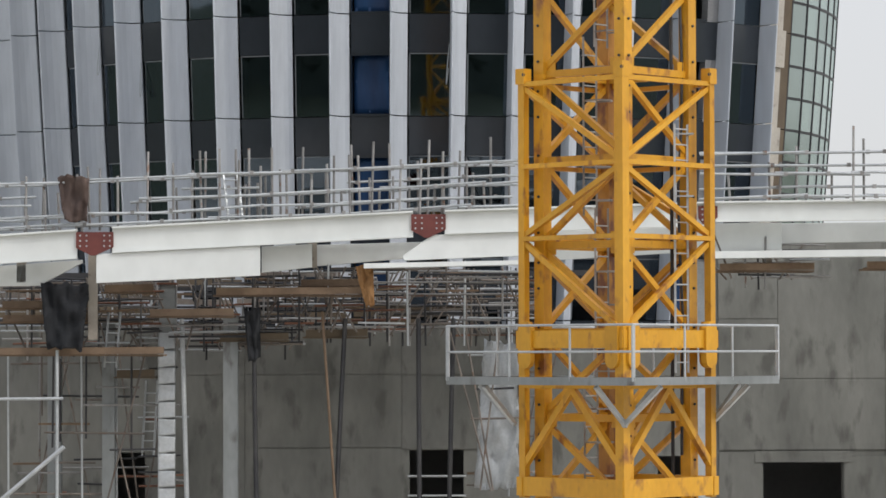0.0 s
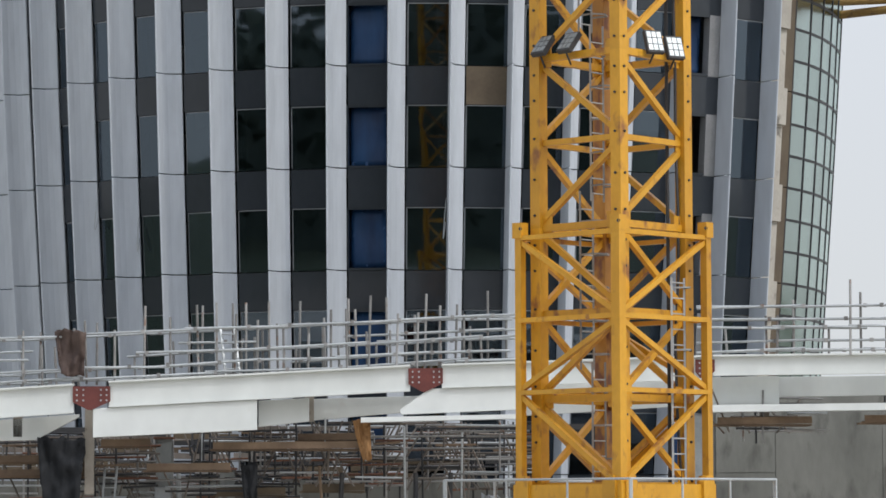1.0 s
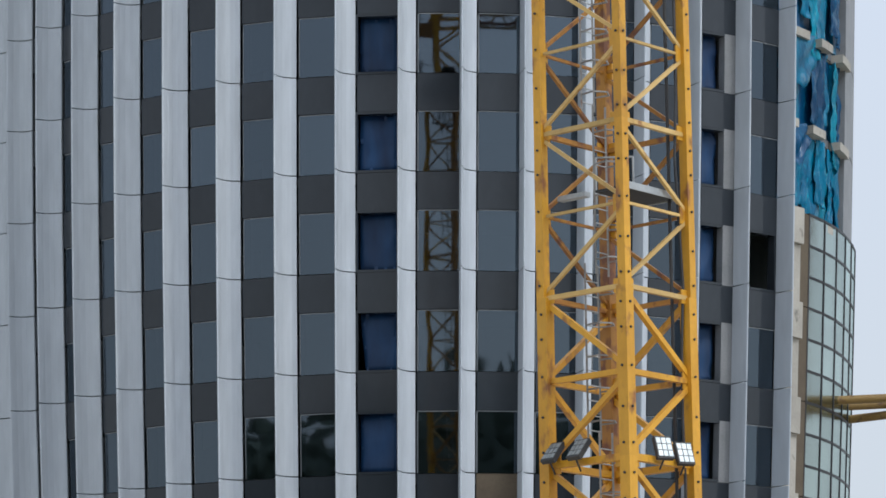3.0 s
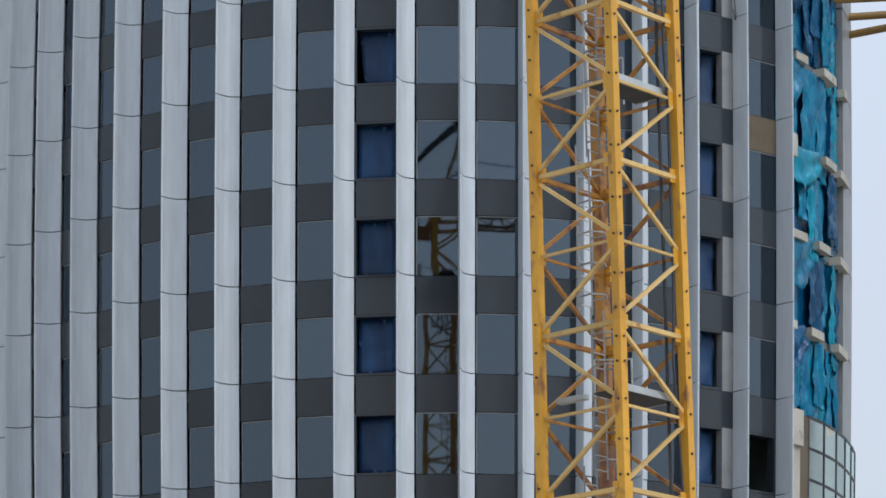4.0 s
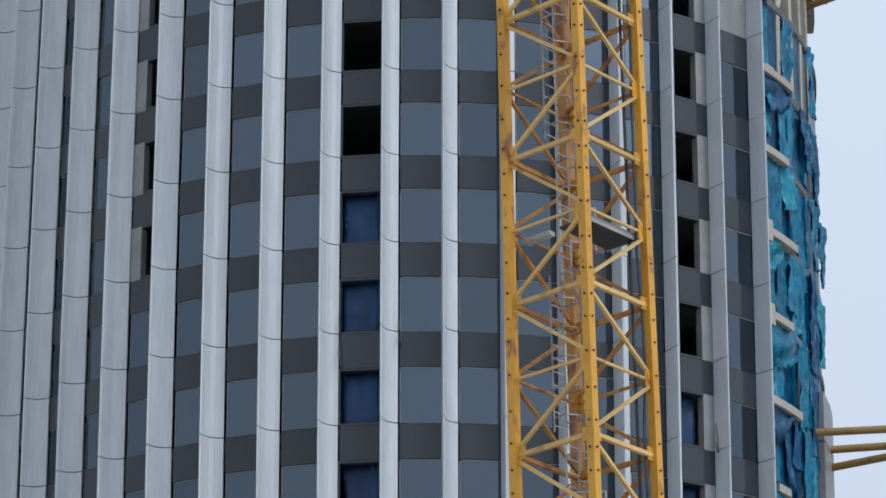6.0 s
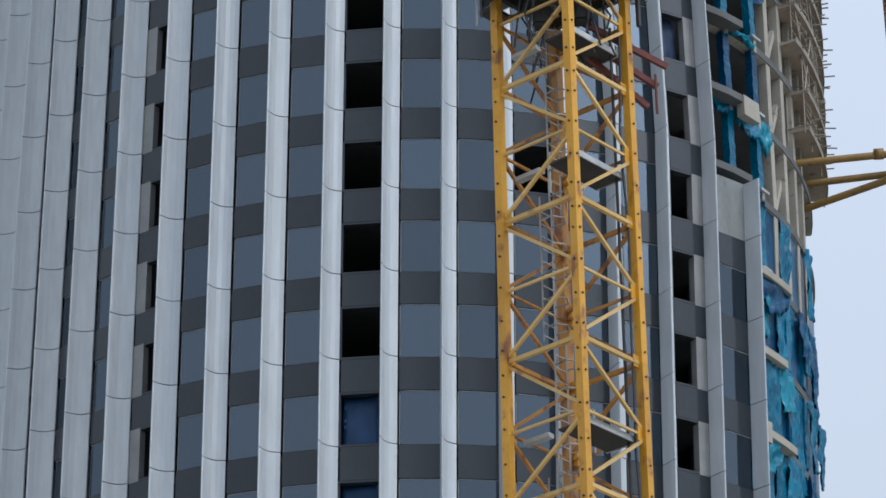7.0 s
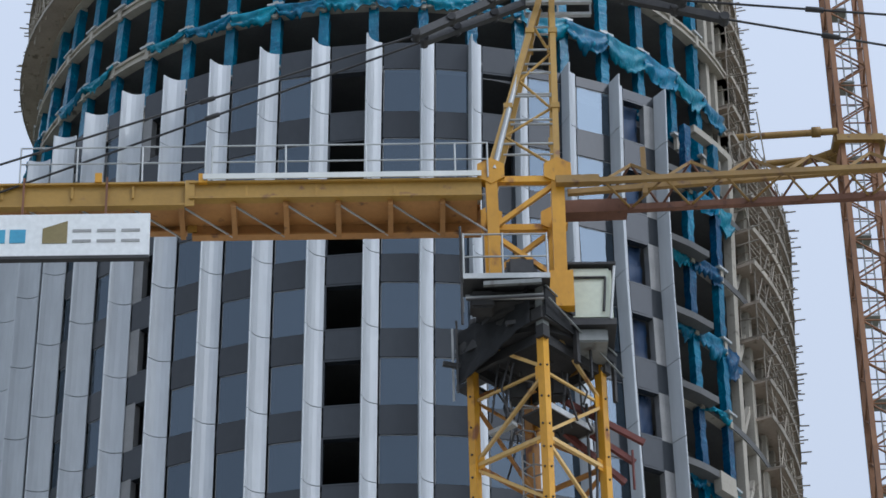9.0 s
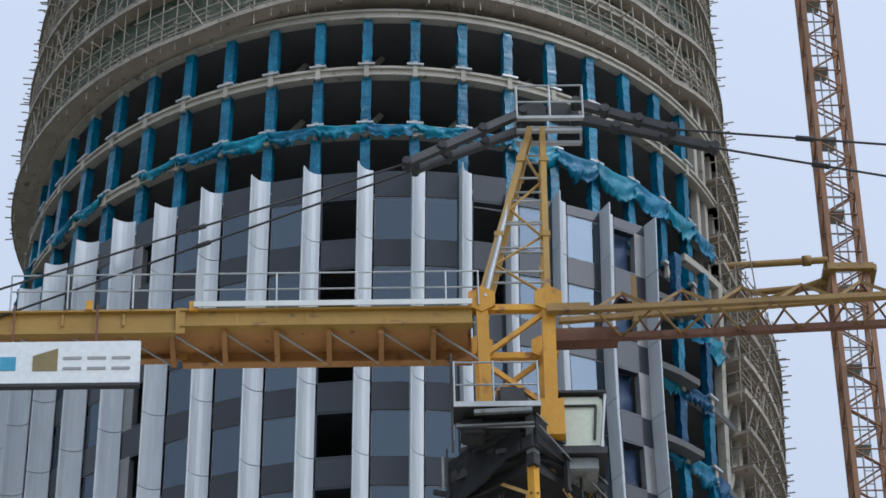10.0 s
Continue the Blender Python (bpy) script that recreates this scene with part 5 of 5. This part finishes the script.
# cast panels, a little proud, with open joints between
for x0, x1, z0, z1 in ((-6.1, -1.3, 3.1, 5.32), (-6.1, -1.3, 0.05, 3.05), (-1.26, 2.6, 3.05, 5.3), (-6.1, -1.3, 5.36, 6.82), (-1.26, 2.6, 5.34, 6.82), (-9.1, -6.14, 0.05, 5.3), (-9.1, -6.14, 5.34, 6.82)):
    box_part("cast_panel", (x0 - 0.013, W_Y - 0.05, z0 - 0.013), (x1 + 0.013, W_Y - 0.004, z1 + 0.013), WALL, low, bevel=0.004)
for x0, x1, z0, z1 in ((8.5, 9.8, 0.05, 2.9), (8.5, 10.3, 5.2, 7.0), (8.5, 13.6, 3.0, 5.16), (10.34, 13.6, 5.2, 9.5), (13.64, 18, 2.8, 9.5), (12.35, 18, 0.05, 2.76), (8.5, 10.3, 7.04, 9.5)):
    box_part("cast_panel", (x0 - 0.013, W_Y - 0.05, z0 - 0.013), (x1 + 0.013, W_Y - 0.004, z1 + 0.013), WALL, high, bevel=0.004)
box_part("lintel", (9.6, W_Y - 0.08, 2.6), (12.6, W_Y - 0.052, 2.95), WALL, high)
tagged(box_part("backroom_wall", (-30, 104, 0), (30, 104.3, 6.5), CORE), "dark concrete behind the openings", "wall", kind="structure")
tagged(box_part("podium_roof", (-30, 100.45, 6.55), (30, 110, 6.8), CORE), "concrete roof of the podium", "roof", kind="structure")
for z in (1.6, 2.2):
    tube("door_rail", (-1.1, W_Y - 0.1, z), (0.7, W_Y - 0.1, z), 0.035, GALV, low)

# ---- white steel ring beam on brackets ----
RING = thing("ring_beam", (0, 92, 8), "white painted steel ring beam with red primed splices", "beam")


def prism(name, poly, y0, y1, m, parent, label="", bevel=0.0):
    """A plate or girder cut to an outline in its own upright plane, y0 to y1 thick."""
    bm = bmesh.new()
    a = [bm.verts.new((x, y0, z)) for x, z in poly]
    b = [bm.verts.new((x, y1, z)) for x, z in poly]
    n = len(poly)
    bm.faces.new(a)
    bm.faces.new(b[::-1])
    for i in range(n):
        bm.faces.new((a[(i + 1) % n], a[i], b[i], b[(i + 1) % n]))
    bmesh.ops.recalc_face_normals(bm, faces=bm.faces)
    if bevel:
        bmesh.ops.bevel(bm, geom=bm.edges, offset=bevel, segments=1, affect="EDGES")
    return part(name, bm, m, parent, label)


def girder(x0, x1, za0, za1, depth, y, name="beam_length"):
    """An I-girder from x0 to x1, its top at za0 and za1."""
    prism("web", [(x0, za0 - depth), (x1, za1 - depth), (x1, za1), (x0, za0)], y, y + 0.03, WHITE, RING)
    prism("top_flange", [(x0, za0), (x1, za1), (x1, za1 + 0.05), (x0, za0 + 0.05)], y - 0.16, y + 0.2, WHITE, RING)
    prism("bottom_flange", [(x0, za0 - depth - 0.04), (x1, za1 - depth - 0.04), (x1, za1 - depth), (x0, za0 - depth)], y - 0.12, y + 0.2, WHITE, RING)


girder(-16.5, -10.4, 9.1, 9.48, 0.75, 92.0)
girder(-9.4, -0.85, 9.55, 9.98, 0.66, 92.0)
girder(0.05, 7.5, 10.0, 10.22, 0.6, 92.0)
girder(7.75, 24, 10.23, 10.38, 0.5, 92.0)
# primed splices with bolts
for x0, x1, zt, zb in ((-10.42, -9.36, 9.5, 8.9), (-0.9, 0.08, 9.98, 9.38), (7.25, 7.8, 10.2, 9.7)):
    mid = (x0 + x1) / 2
    plate = prism("splice_plate", [(x0, zb + 0.1), (mid - 0.1, zb - 0.12), (mid, zb - 0.12), (x1, zb + 0.12), (x1, zt - 0.05), (x0, zt - 0.05)], 91.93, 91.985, PRIMER, RING, "red primed splice plate")
    for sx in (x0 + 0.12, x0 + 0.3, x1 - 0.1, x1 - 0.26):
        for j in range(3):
            bar("bolt", (sx, 91.90, zt - 0.15 - 0.15 * j), (sx, 91.93, zt - 0.15 - 0.15 * j), 0.055, GALV, plate, kind="tube")
# deeper inner girders with raking ends
prism("inner_girder", [(-9.85, 8.0), (-5.2, 8.2), (-5.2, 9.05), (-9.85, 8.82)], 91.97, 92.17, WHITE, RING, bevel=0.01)
prism("inner_girder", [(-16, 7.9), (-11.6, 7.95), (-10.35, 8.6), (-10.35, 8.69), (-16, 8.28)], 92.9, 93.1, WHITE, RING, bevel=0.01)
prism("inner_girder", [(-5.19, 8.3), (-3.75, 8.45), (-3.75, 9.12), (-5.19, 9.05)], 92.6, 92.8, WHITE, RING, bevel=0.01)
prism("inner_girder", [(-3.7, 8.5), (-1.05, 8.72), (-0.55, 9.2), (-3.7, 9.12)], 93.5, 93.7, WHITE, RING, bevel=0.01)
prism("inner_girder", [(-1.1, 8.62), (2.3, 8.75), (2.3, 9.42), (-0.3, 9.35), (-1.15, 8.75)], 92.0, 92.2, WHITE, RING, bevel=0.01)
prism("inner_flange", [(-2.25, 8.4), (2.4, 8.5), (2.4, 8.62), (-2.25, 8.54)], 91.9, 92.6, WHITE, RING)
prism("inner_girder", [(2.4, 8.6), (7.6, 8.9), (7.6, 9.7), (2.4, 9.6)], 93.0, 93.2, WHITE, RING, bevel=0.01)
prism("inner_girder", [(7.8, 8.85), (9.7, 8.85), (9.7, 9.7), (7.8, 9.68)], 92.7, 92.9, WHITE, RING, bevel=0.01)
prism("inner_girder", [(9.75, 9.12), (24, 9.3), (24, 9.83), (9.75, 9.7)], 93.2, 93.4, WHITE, RING, bevel=0.01)
prism("inner_flange", [(7.7, 8.66), (24, 8.8), (24, 9.0), (7.7, 8.86)], 91.9, 92.6, WHITE, RING)
for x, z0, z1 in ((-12.1, 8.05, 8.7), (-3.75, 8.45, 9.35), (9.3, 8.3, 9.7), (-10.05, 6.4, 8.9)):
    bar("bracket_column", (x, 93.0, z0), (x, 93.0, z1), 0.2, OLDPIPE, RING, h=0.26)
for x in (2.9, 7.5, 20, -16):
    bar("leg", (x, 93.6, 0.0), (x, 93.6, 8.6), 0.35, GALV, RING, h=0.35)

# ---- guard rails and loose tubes on the ring beam ----
def rail_run(x0, x1, z0, z1, y, seed, dense):
    rnd = random.Random(seed)
    ob = thing("guard_rail", ((x0 + x1) / 2, y, (z0 + z1) / 2), "galvanised tube guard rail standing on the ring beam", "guard rail", "guard rails on the beam")
    zz = lambda x: z0 + (z1 - z0) * (x - x0) / (x1 - x0)
    x = x0
    while x < x1:
        tall = rnd.choice((0.75, 1.1, 1.45, 1.55, 1.75, 2.1))
        lean = rnd.uniform(-0.06, 0.06)
        tube("standard", (x, y + rnd.uniform(-0.1, 0.1), zz(x) - 0.05), (x + lean, y, zz(x) + tall), 0.036, PIPE, ob)
        x += rnd.uniform(0.35, 0.9) / dense
    for h, miss in ((0.1, 0.2), (0.38, 0.3), (0.75, 0.15), (1.0, 0.45), (1.36, 0.02)):
        x = x0 - 0.3
        while x < x1:
            length = rnd.uniform(2.2, 4.2)
            if rnd.random() > miss:
                e = rnd.uniform(-0.05, 0.05)
                rail = tube("rail", (x, y - 0.06, zz(x) + h + e), (min(x + length, x1 + 0.4), y - 0.06, zz(min(x + length, x1)) + h - e + rnd.uniform(-0.03, 0.03)), 0.036, GALV, ob)
                for c in (x + 0.3, x + length * 0.6):
                    if c < x1:
                        bar("coupler", (c - 0.05, y - 0.08, zz(c) + h), (c + 0.05, y - 0.08, zz(c) + h), 0.11, PIPE, rail)
            x += length - 0.35
    return ob


rail_run(-14, 2.0, 9.42, 10.1, 92.35, 3, 1.0)
rail_run(-14, 2.0, 9.42, 10.1, 93.4, 5, 0.8)
rail_run(-7.2, 1.6, 9.7, 10.1, 92.9, 9, 1.6)
rail_run(7.6, 22, 10.28, 10.4, 92.12, 8, 0.8)
rail_run(7.6, 22, 10.28, 10.4, 91.92, 13, 0.4)
LAD = thing("ladder", (-6.0, 92.5, 9.8), "aluminium ladder leaning on the guard rail", "ladder")
for s in (0.0, 0.4):
    bar("stile", (-6.1 + s, 92.3, 9.72), (-6.3 + s, 92.8, 11.15), 0.06, GALV, LAD)
for j in range(5):
    tube("rung", (-6.13 - 0.03 * j, 92.35 + 0.08 * j, 9.95 + 0.25 * j), (-5.73 - 0.03 * j, 92.35 + 0.08 * j, 9.95 + 0.25 * j), 0.02, GALV, LAD)
tagged(crumple("cloth", ((-10.75, 92.0, 9.72), (-10.1, 92.0, 9.75), (-10.05, 92.1, 11.0), (-11.0, 92.1, 11.12)), 12, 14, 0.3, BROWN, None, seed=2, pleat=1.8), "brown cloth hung over the guard rail", "cloth")

# ---- scaffolding under the beam ----
def yard_scaffold(x0, x1, z0, z1, y0, y1, seed, count, label):
    rnd = random.Random(seed)
    ob = thing("scaffold", ((x0 + x1) / 2, y0, z0), label, "scaffolding", "scaffolds under the beam")
    for i in range(int(count * 0.75)):
        y = rnd.uniform(y0, y1)
        kind = rnd.random()
        x, z = rnd.uniform(x0, x1), rnd.uniform(z0, z1)
        if kind < 0.1:
            length = rnd.uniform(0.7, 2.2)
            bar("scaffold_board", (x, y, z), (min(x + length, x1 + 0.4), y + rnd.uniform(-0.2, 0.2), z + rnd.uniform(-0.06, 0.06)), 0.23, rnd.choice((TIMBER, RUSTY, DARK)), ob, h=0.06)
        elif kind < 0.6:
            length = rnd.uniform(0.8, 3.2)
            tube("ledger", (x, y, z), (min(x + length, x1 + 0.5), y, z + rnd.uniform(-0.05, 0.05)), 0.03, rnd.choice((GALV, PIPE, PIPE, SITEPIPE, SITEPIPE, DARK, DARK, RUSTY)), ob)
        elif kind < 0.85:
            tube("standard", (x, y, max(z0 - 0.3, z - rnd.uniform(0.4, 1.4))), (x + rnd.uniform(-0.03, 0.03), y, z1 + rnd.uniform(-0.4, 0.1)), 0.03, rnd.choice((GALV, PIPE, SITEPIPE, DARK, DARK)), ob)
        else:
            tube("brace", (x, y, z0), (x + rnd.choice((-1, 1)) * rnd.uniform(0.5, 1.3), y, z1), 0.028, SITEPIPE, ob)
    return ob


S1 = yard_scaffold(-13, -8.6, 6.1, 8.2, 93.6, 97, 21, 110, "tube scaffold with timber decks under the beam")
S2 = yard_scaffold(-9, -4.6, 6.1, 8.3, 93.4, 98, 22, 140, "tube scaffold with timber decks under the beam")
S3 = yard_scaffold(-5.6, -1.6, 6.6, 8.5, 93.4, 98, 23, 130, "tube scaffold with timber decks under the beam")
yard_scaffold(-2.2, 2.6, 6.5, 8.5, 94.0, 99, 24, 170, "rusty tube scaffold standing on the podium")
yard_scaffold(0.6, 2.4, 2.0, 6.6, 94.0, 98.5, 25, 50, "grey tube scaffold in front of the wall")
S6 = yard_scaffold(7.8, 10.6, 8.1, 9.5, 92.6, 94.5, 26, 26, "tube scaffold with a timber deck under the beam")
S7 = yard_scaffold(-12.8, -8.2, 1.4, 6.2, 94.0, 98.5, 27, 70, "grey tube scaffold in front of the wall")


def deck(parent, x0, x1, z, y0=93.0, n=4, m=TIMBER):
    for i in range(n):
        e = 0.02 * ((i * 7) % 3)
        bar("scaffold_board", (x0 + 3 * e, y0 + 0.25 * i, z + e), (x1 - 2 * e, y0 + 0.25 * i, z - e / 2), 0.23, m, parent, h=0.05)
    bar("toe_board", (x0 + 0.1, y0 - 0.16, z + 0.12), (x1, y0 - 0.16, z + 0.14), 0.04, m, parent, h=0.2)


deck(S1, -12.8, -10.2, 7.3, 93.5)
deck(S1, -12.8, -10.2, 6.9, 93.6)
deck(S1, -12.8, -8.0, 5.95)
deck(S2, -9.8, -8.3, 7.75)
deck(S2, -8.5, -6.0, 7.05)
deck(S3, -6.6, -2.3, 7.65)
deck(S3, -4.2, -2.2, 7.9, 93.6)
deck(S3, -4.1, -2.2, 6.45, 94.5, m=BOARD)
deck(S2, -6.6, -4.5, 6.35, 94.5, m=BOARD)
deck(S7, -9.6, -8.4, 5.3, 94.5, m=BOARD)
deck(S6, 7.8, 10.6, 8.3, 92.6)
deck(yard_scaffold(12.0, 16, 8.2, 9.4, 92.6, 94, 29, 14, "tube scaffold with a timber deck under the beam"), 12.0, 16, 8.35, 92.6)
for name, c, m, lab, sd in (("tarp", ((-11.3, 92.5, 6.15), (-10.3, 92.5, 6.1), (-10.1, 92.5, 8.0), (-11.5, 92.5, 8.0)), TARP, "dark green tarp hanging under the beam", 1),
                            ("tarp", ((-5.6, 93.2, 5.75), (-5.25, 93.2, 5.9), (-5.25, 93.2, 7.3), (-5.75, 93.2, 7.3)), TARP, "black tarp wound round a prop", 2),
                            ("cloth", ((-2.2, 92.4, 7.3), (-1.95, 92.4, 7.4), (-2.0, 92.5, 8.45), (-2.5, 92.5, 8.45)), OCHRE, "ochre cloth hung from a scaffold", 4),
                            ("plastic_sheet", ((0.9, 95, 2.0), (2.2, 95, 2.0), (2.2, 95, 6.2), (1.2, 95, 6.4)), GALV, "pale grey sheet hung on the scaffold", 6)):
    tagged(crumple(name, c, 14, 18, 0.3, m, None, seed=sd, pleat=1.8), lab, "tarp")
FORM = thing("formwork", (-7, 98.5, 6.9), "stacked brown formwork boards on the podium behind the scaffold", "formwork")
frnd = random.Random(41)
for j in range(8):
    x = -13.5
    while x < 1.5:
        length = frnd.uniform(1.4, 3.2)
        if frnd.random() < 0.72:
            bar("formwork_board", (x, 98.5 + 0.04 * j, 6.98 + 0.2 * j), (x + length, 98.5 + 0.04 * j, 6.98 + 0.2 * j + frnd.uniform(-0.05, 0.05)), 0.05, frnd.choice((BOARD, SITEPIPE, DARK, DARK)), FORM, h=0.17)
        x += length + frnd.uniform(0.05, 0.5)
# steel columns and props
for x, w, top, y, lab in ((-6.2, 0.42, 7.1, 94.6, "galvanised steel column"), (-8.05, 0.45, 8.0, 94.6, "steel column wrapped in clear plastic"), (-9.8, 0.36, 7.0, 95, "grey steel column"), (-11.5, 0.4, 6.0, 96, "grey steel column")):
    ob = thing("steel_column", (x, y, 0), lab, "column", "columns under the beam")
    bm = bmesh.new()
    add_bar(bm, (x, y - w * 0.4, 0), (x, y - w * 0.4, top), w, 0.05, (0, 1, 0))
    add_bar(bm, (x, y + w * 0.4, 0), (x, y + w * 0.4, top), w, 0.05, (0, 1, 0))
    add_bar(bm, (x, y, 0), (x, y, top), 0.05, w * 0.75, (0, 1, 0))
    part("shaft", bm, STEEL, ob)
    bar("head_plate", (x, y, top), (x, y, top + 0.06), w * 1.3, RUSTY, ob)
    if "plastic" in lab:
        for j in range(12):
            crumple("wrap", ((x - 0.25, y - 0.32, 0.6 + 0.5 * j), (x + 0.25, y - 0.32, 0.65 + 0.5 * j), (x + 0.25, y - 0.3, 1.08 + 0.5 * j), (x - 0.25, y - 0.3, 1.1 + 0.5 * j)), 8, 8, 0.035, GALV, ob, "wrinkled plastic", seed=j)
for x0, x1, y, m in ((-5.5, -5.4, 94, DARK), (-0.72, -0.7, 94.5, DARK), (0.3, 0.12, 94.5, DARK), (-7.6, -7.4, 94.2, GALV), (-2.85, -3.2, 94.2, DARK)):
    tagged(tube("prop", (x1, y, 0.0), (x0, y, 7.0), 0.07, m), "dark steel prop under the scaffold", "prop", "props")
tagged(tube("sling_rope", (-3.5, 93.8, 7.2), (-3.1, 93.8, 1.2), 0.04, TIMBER), "tan rope hanging from the deck", "rope")
tagged(tube("sling_rope", (-2.85, 93.9, 7.0), (-3.15, 93.9, 1.2), 0.035, DARK), "black rope hanging from the deck", "rope")
TB = thing("tube_brace", (-11, 92.5, 1), "bright galvanised tubes of a scaffold brace", "scaffolding")
tube("standard", (-11.03, 92.6, 0.0), (-11.03, 92.6, 6.1), 0.045, GALV, TB)
tube("ledger", (-14, 92.5, 4.7), (-10.85, 92.5, 4.72), 0.045, GALV, TB)
tube("brace", (-13.6, 92.4, 1.0), (-10.8, 92.4, 3.35), 0.065, GALV, TB)
for x, z0, z1, y in ((-8.7, 3.0, 5.2, 95.5), (-9.6, 5.6, 7.2, 93.5)):
    ob = thing("ladder", (x, y, z0), "aluminium ladder tied to the scaffold", "ladder", "ladders under the beam")
    for s in (-0.17, 0.17):
        bar("stile", (x + s, y, z0), (x + s + 0.1, y + 0.2, z1), 0.05, GALV, ob)
    n = int((z1 - z0) / 0.28)
    for j in range(n):
        tube("rung", (x - 0.17 + 0.1 * j / n, y, z0 + 0.15 + 0.28 * j), (x + 0.17 + 0.1 * j / n, y, z0 + 0.15 + 0.28 * j), 0.018, GALV, ob)

# ---- wooded rise behind the eye, mirrored low in the facade ----
rnd = random.Random(17)
verts, faces = [], []
for i in range(9000):
    x = rnd.uniform(-260, 260)
    y = -rnd.uniform(90, 150)
    crest = 38 + 9 * noise.noise(Vector((x * 0.02, 1.7, 0))) + 7 * noise.noise(Vector((x * 0.07, 4.2, 0)))
    z = rnd.uniform(0.1, 1.0) * crest
    s = rnd.uniform(0.8, 2.4)
    c = Vector((x, y, z))
    ax = [Vector((rnd.gauss(0, 1), rnd.gauss(0, 1), rnd.gauss(0, 1))).normalized() * s for _ in range(4)]
    o = len(verts)
    verts += [c + a for a in ax]
    faces += [(o, o + 1, o + 2), (o, o + 2, o + 3), (o, o + 3, o + 1), (o + 1, o + 3, o + 2)]
o, xs = len(verts), list(range(-300, 301, 4))
for x in xs:
    crest = 35 + 9 * noise.noise(Vector((x * 0.02, 1.7, 0))) + 7 * noise.noise(Vector((x * 0.07, 4.2, 0)))
    verts += [Vector((x, -100, 0)), Vector((x, -118, crest * 0.7)), Vector((x, -130, crest)), Vector((x, -170, 0))]
for i in range(len(xs) - 1):
    b = o + 4 * i
    faces += [(b + j, b + 4 + j, b + 5 + j, b + 1 + j) for j in range(3)]
tagged(raw("woods", verts, faces, LEAF), "dark green woods across the road", "trees", kind="stuff")
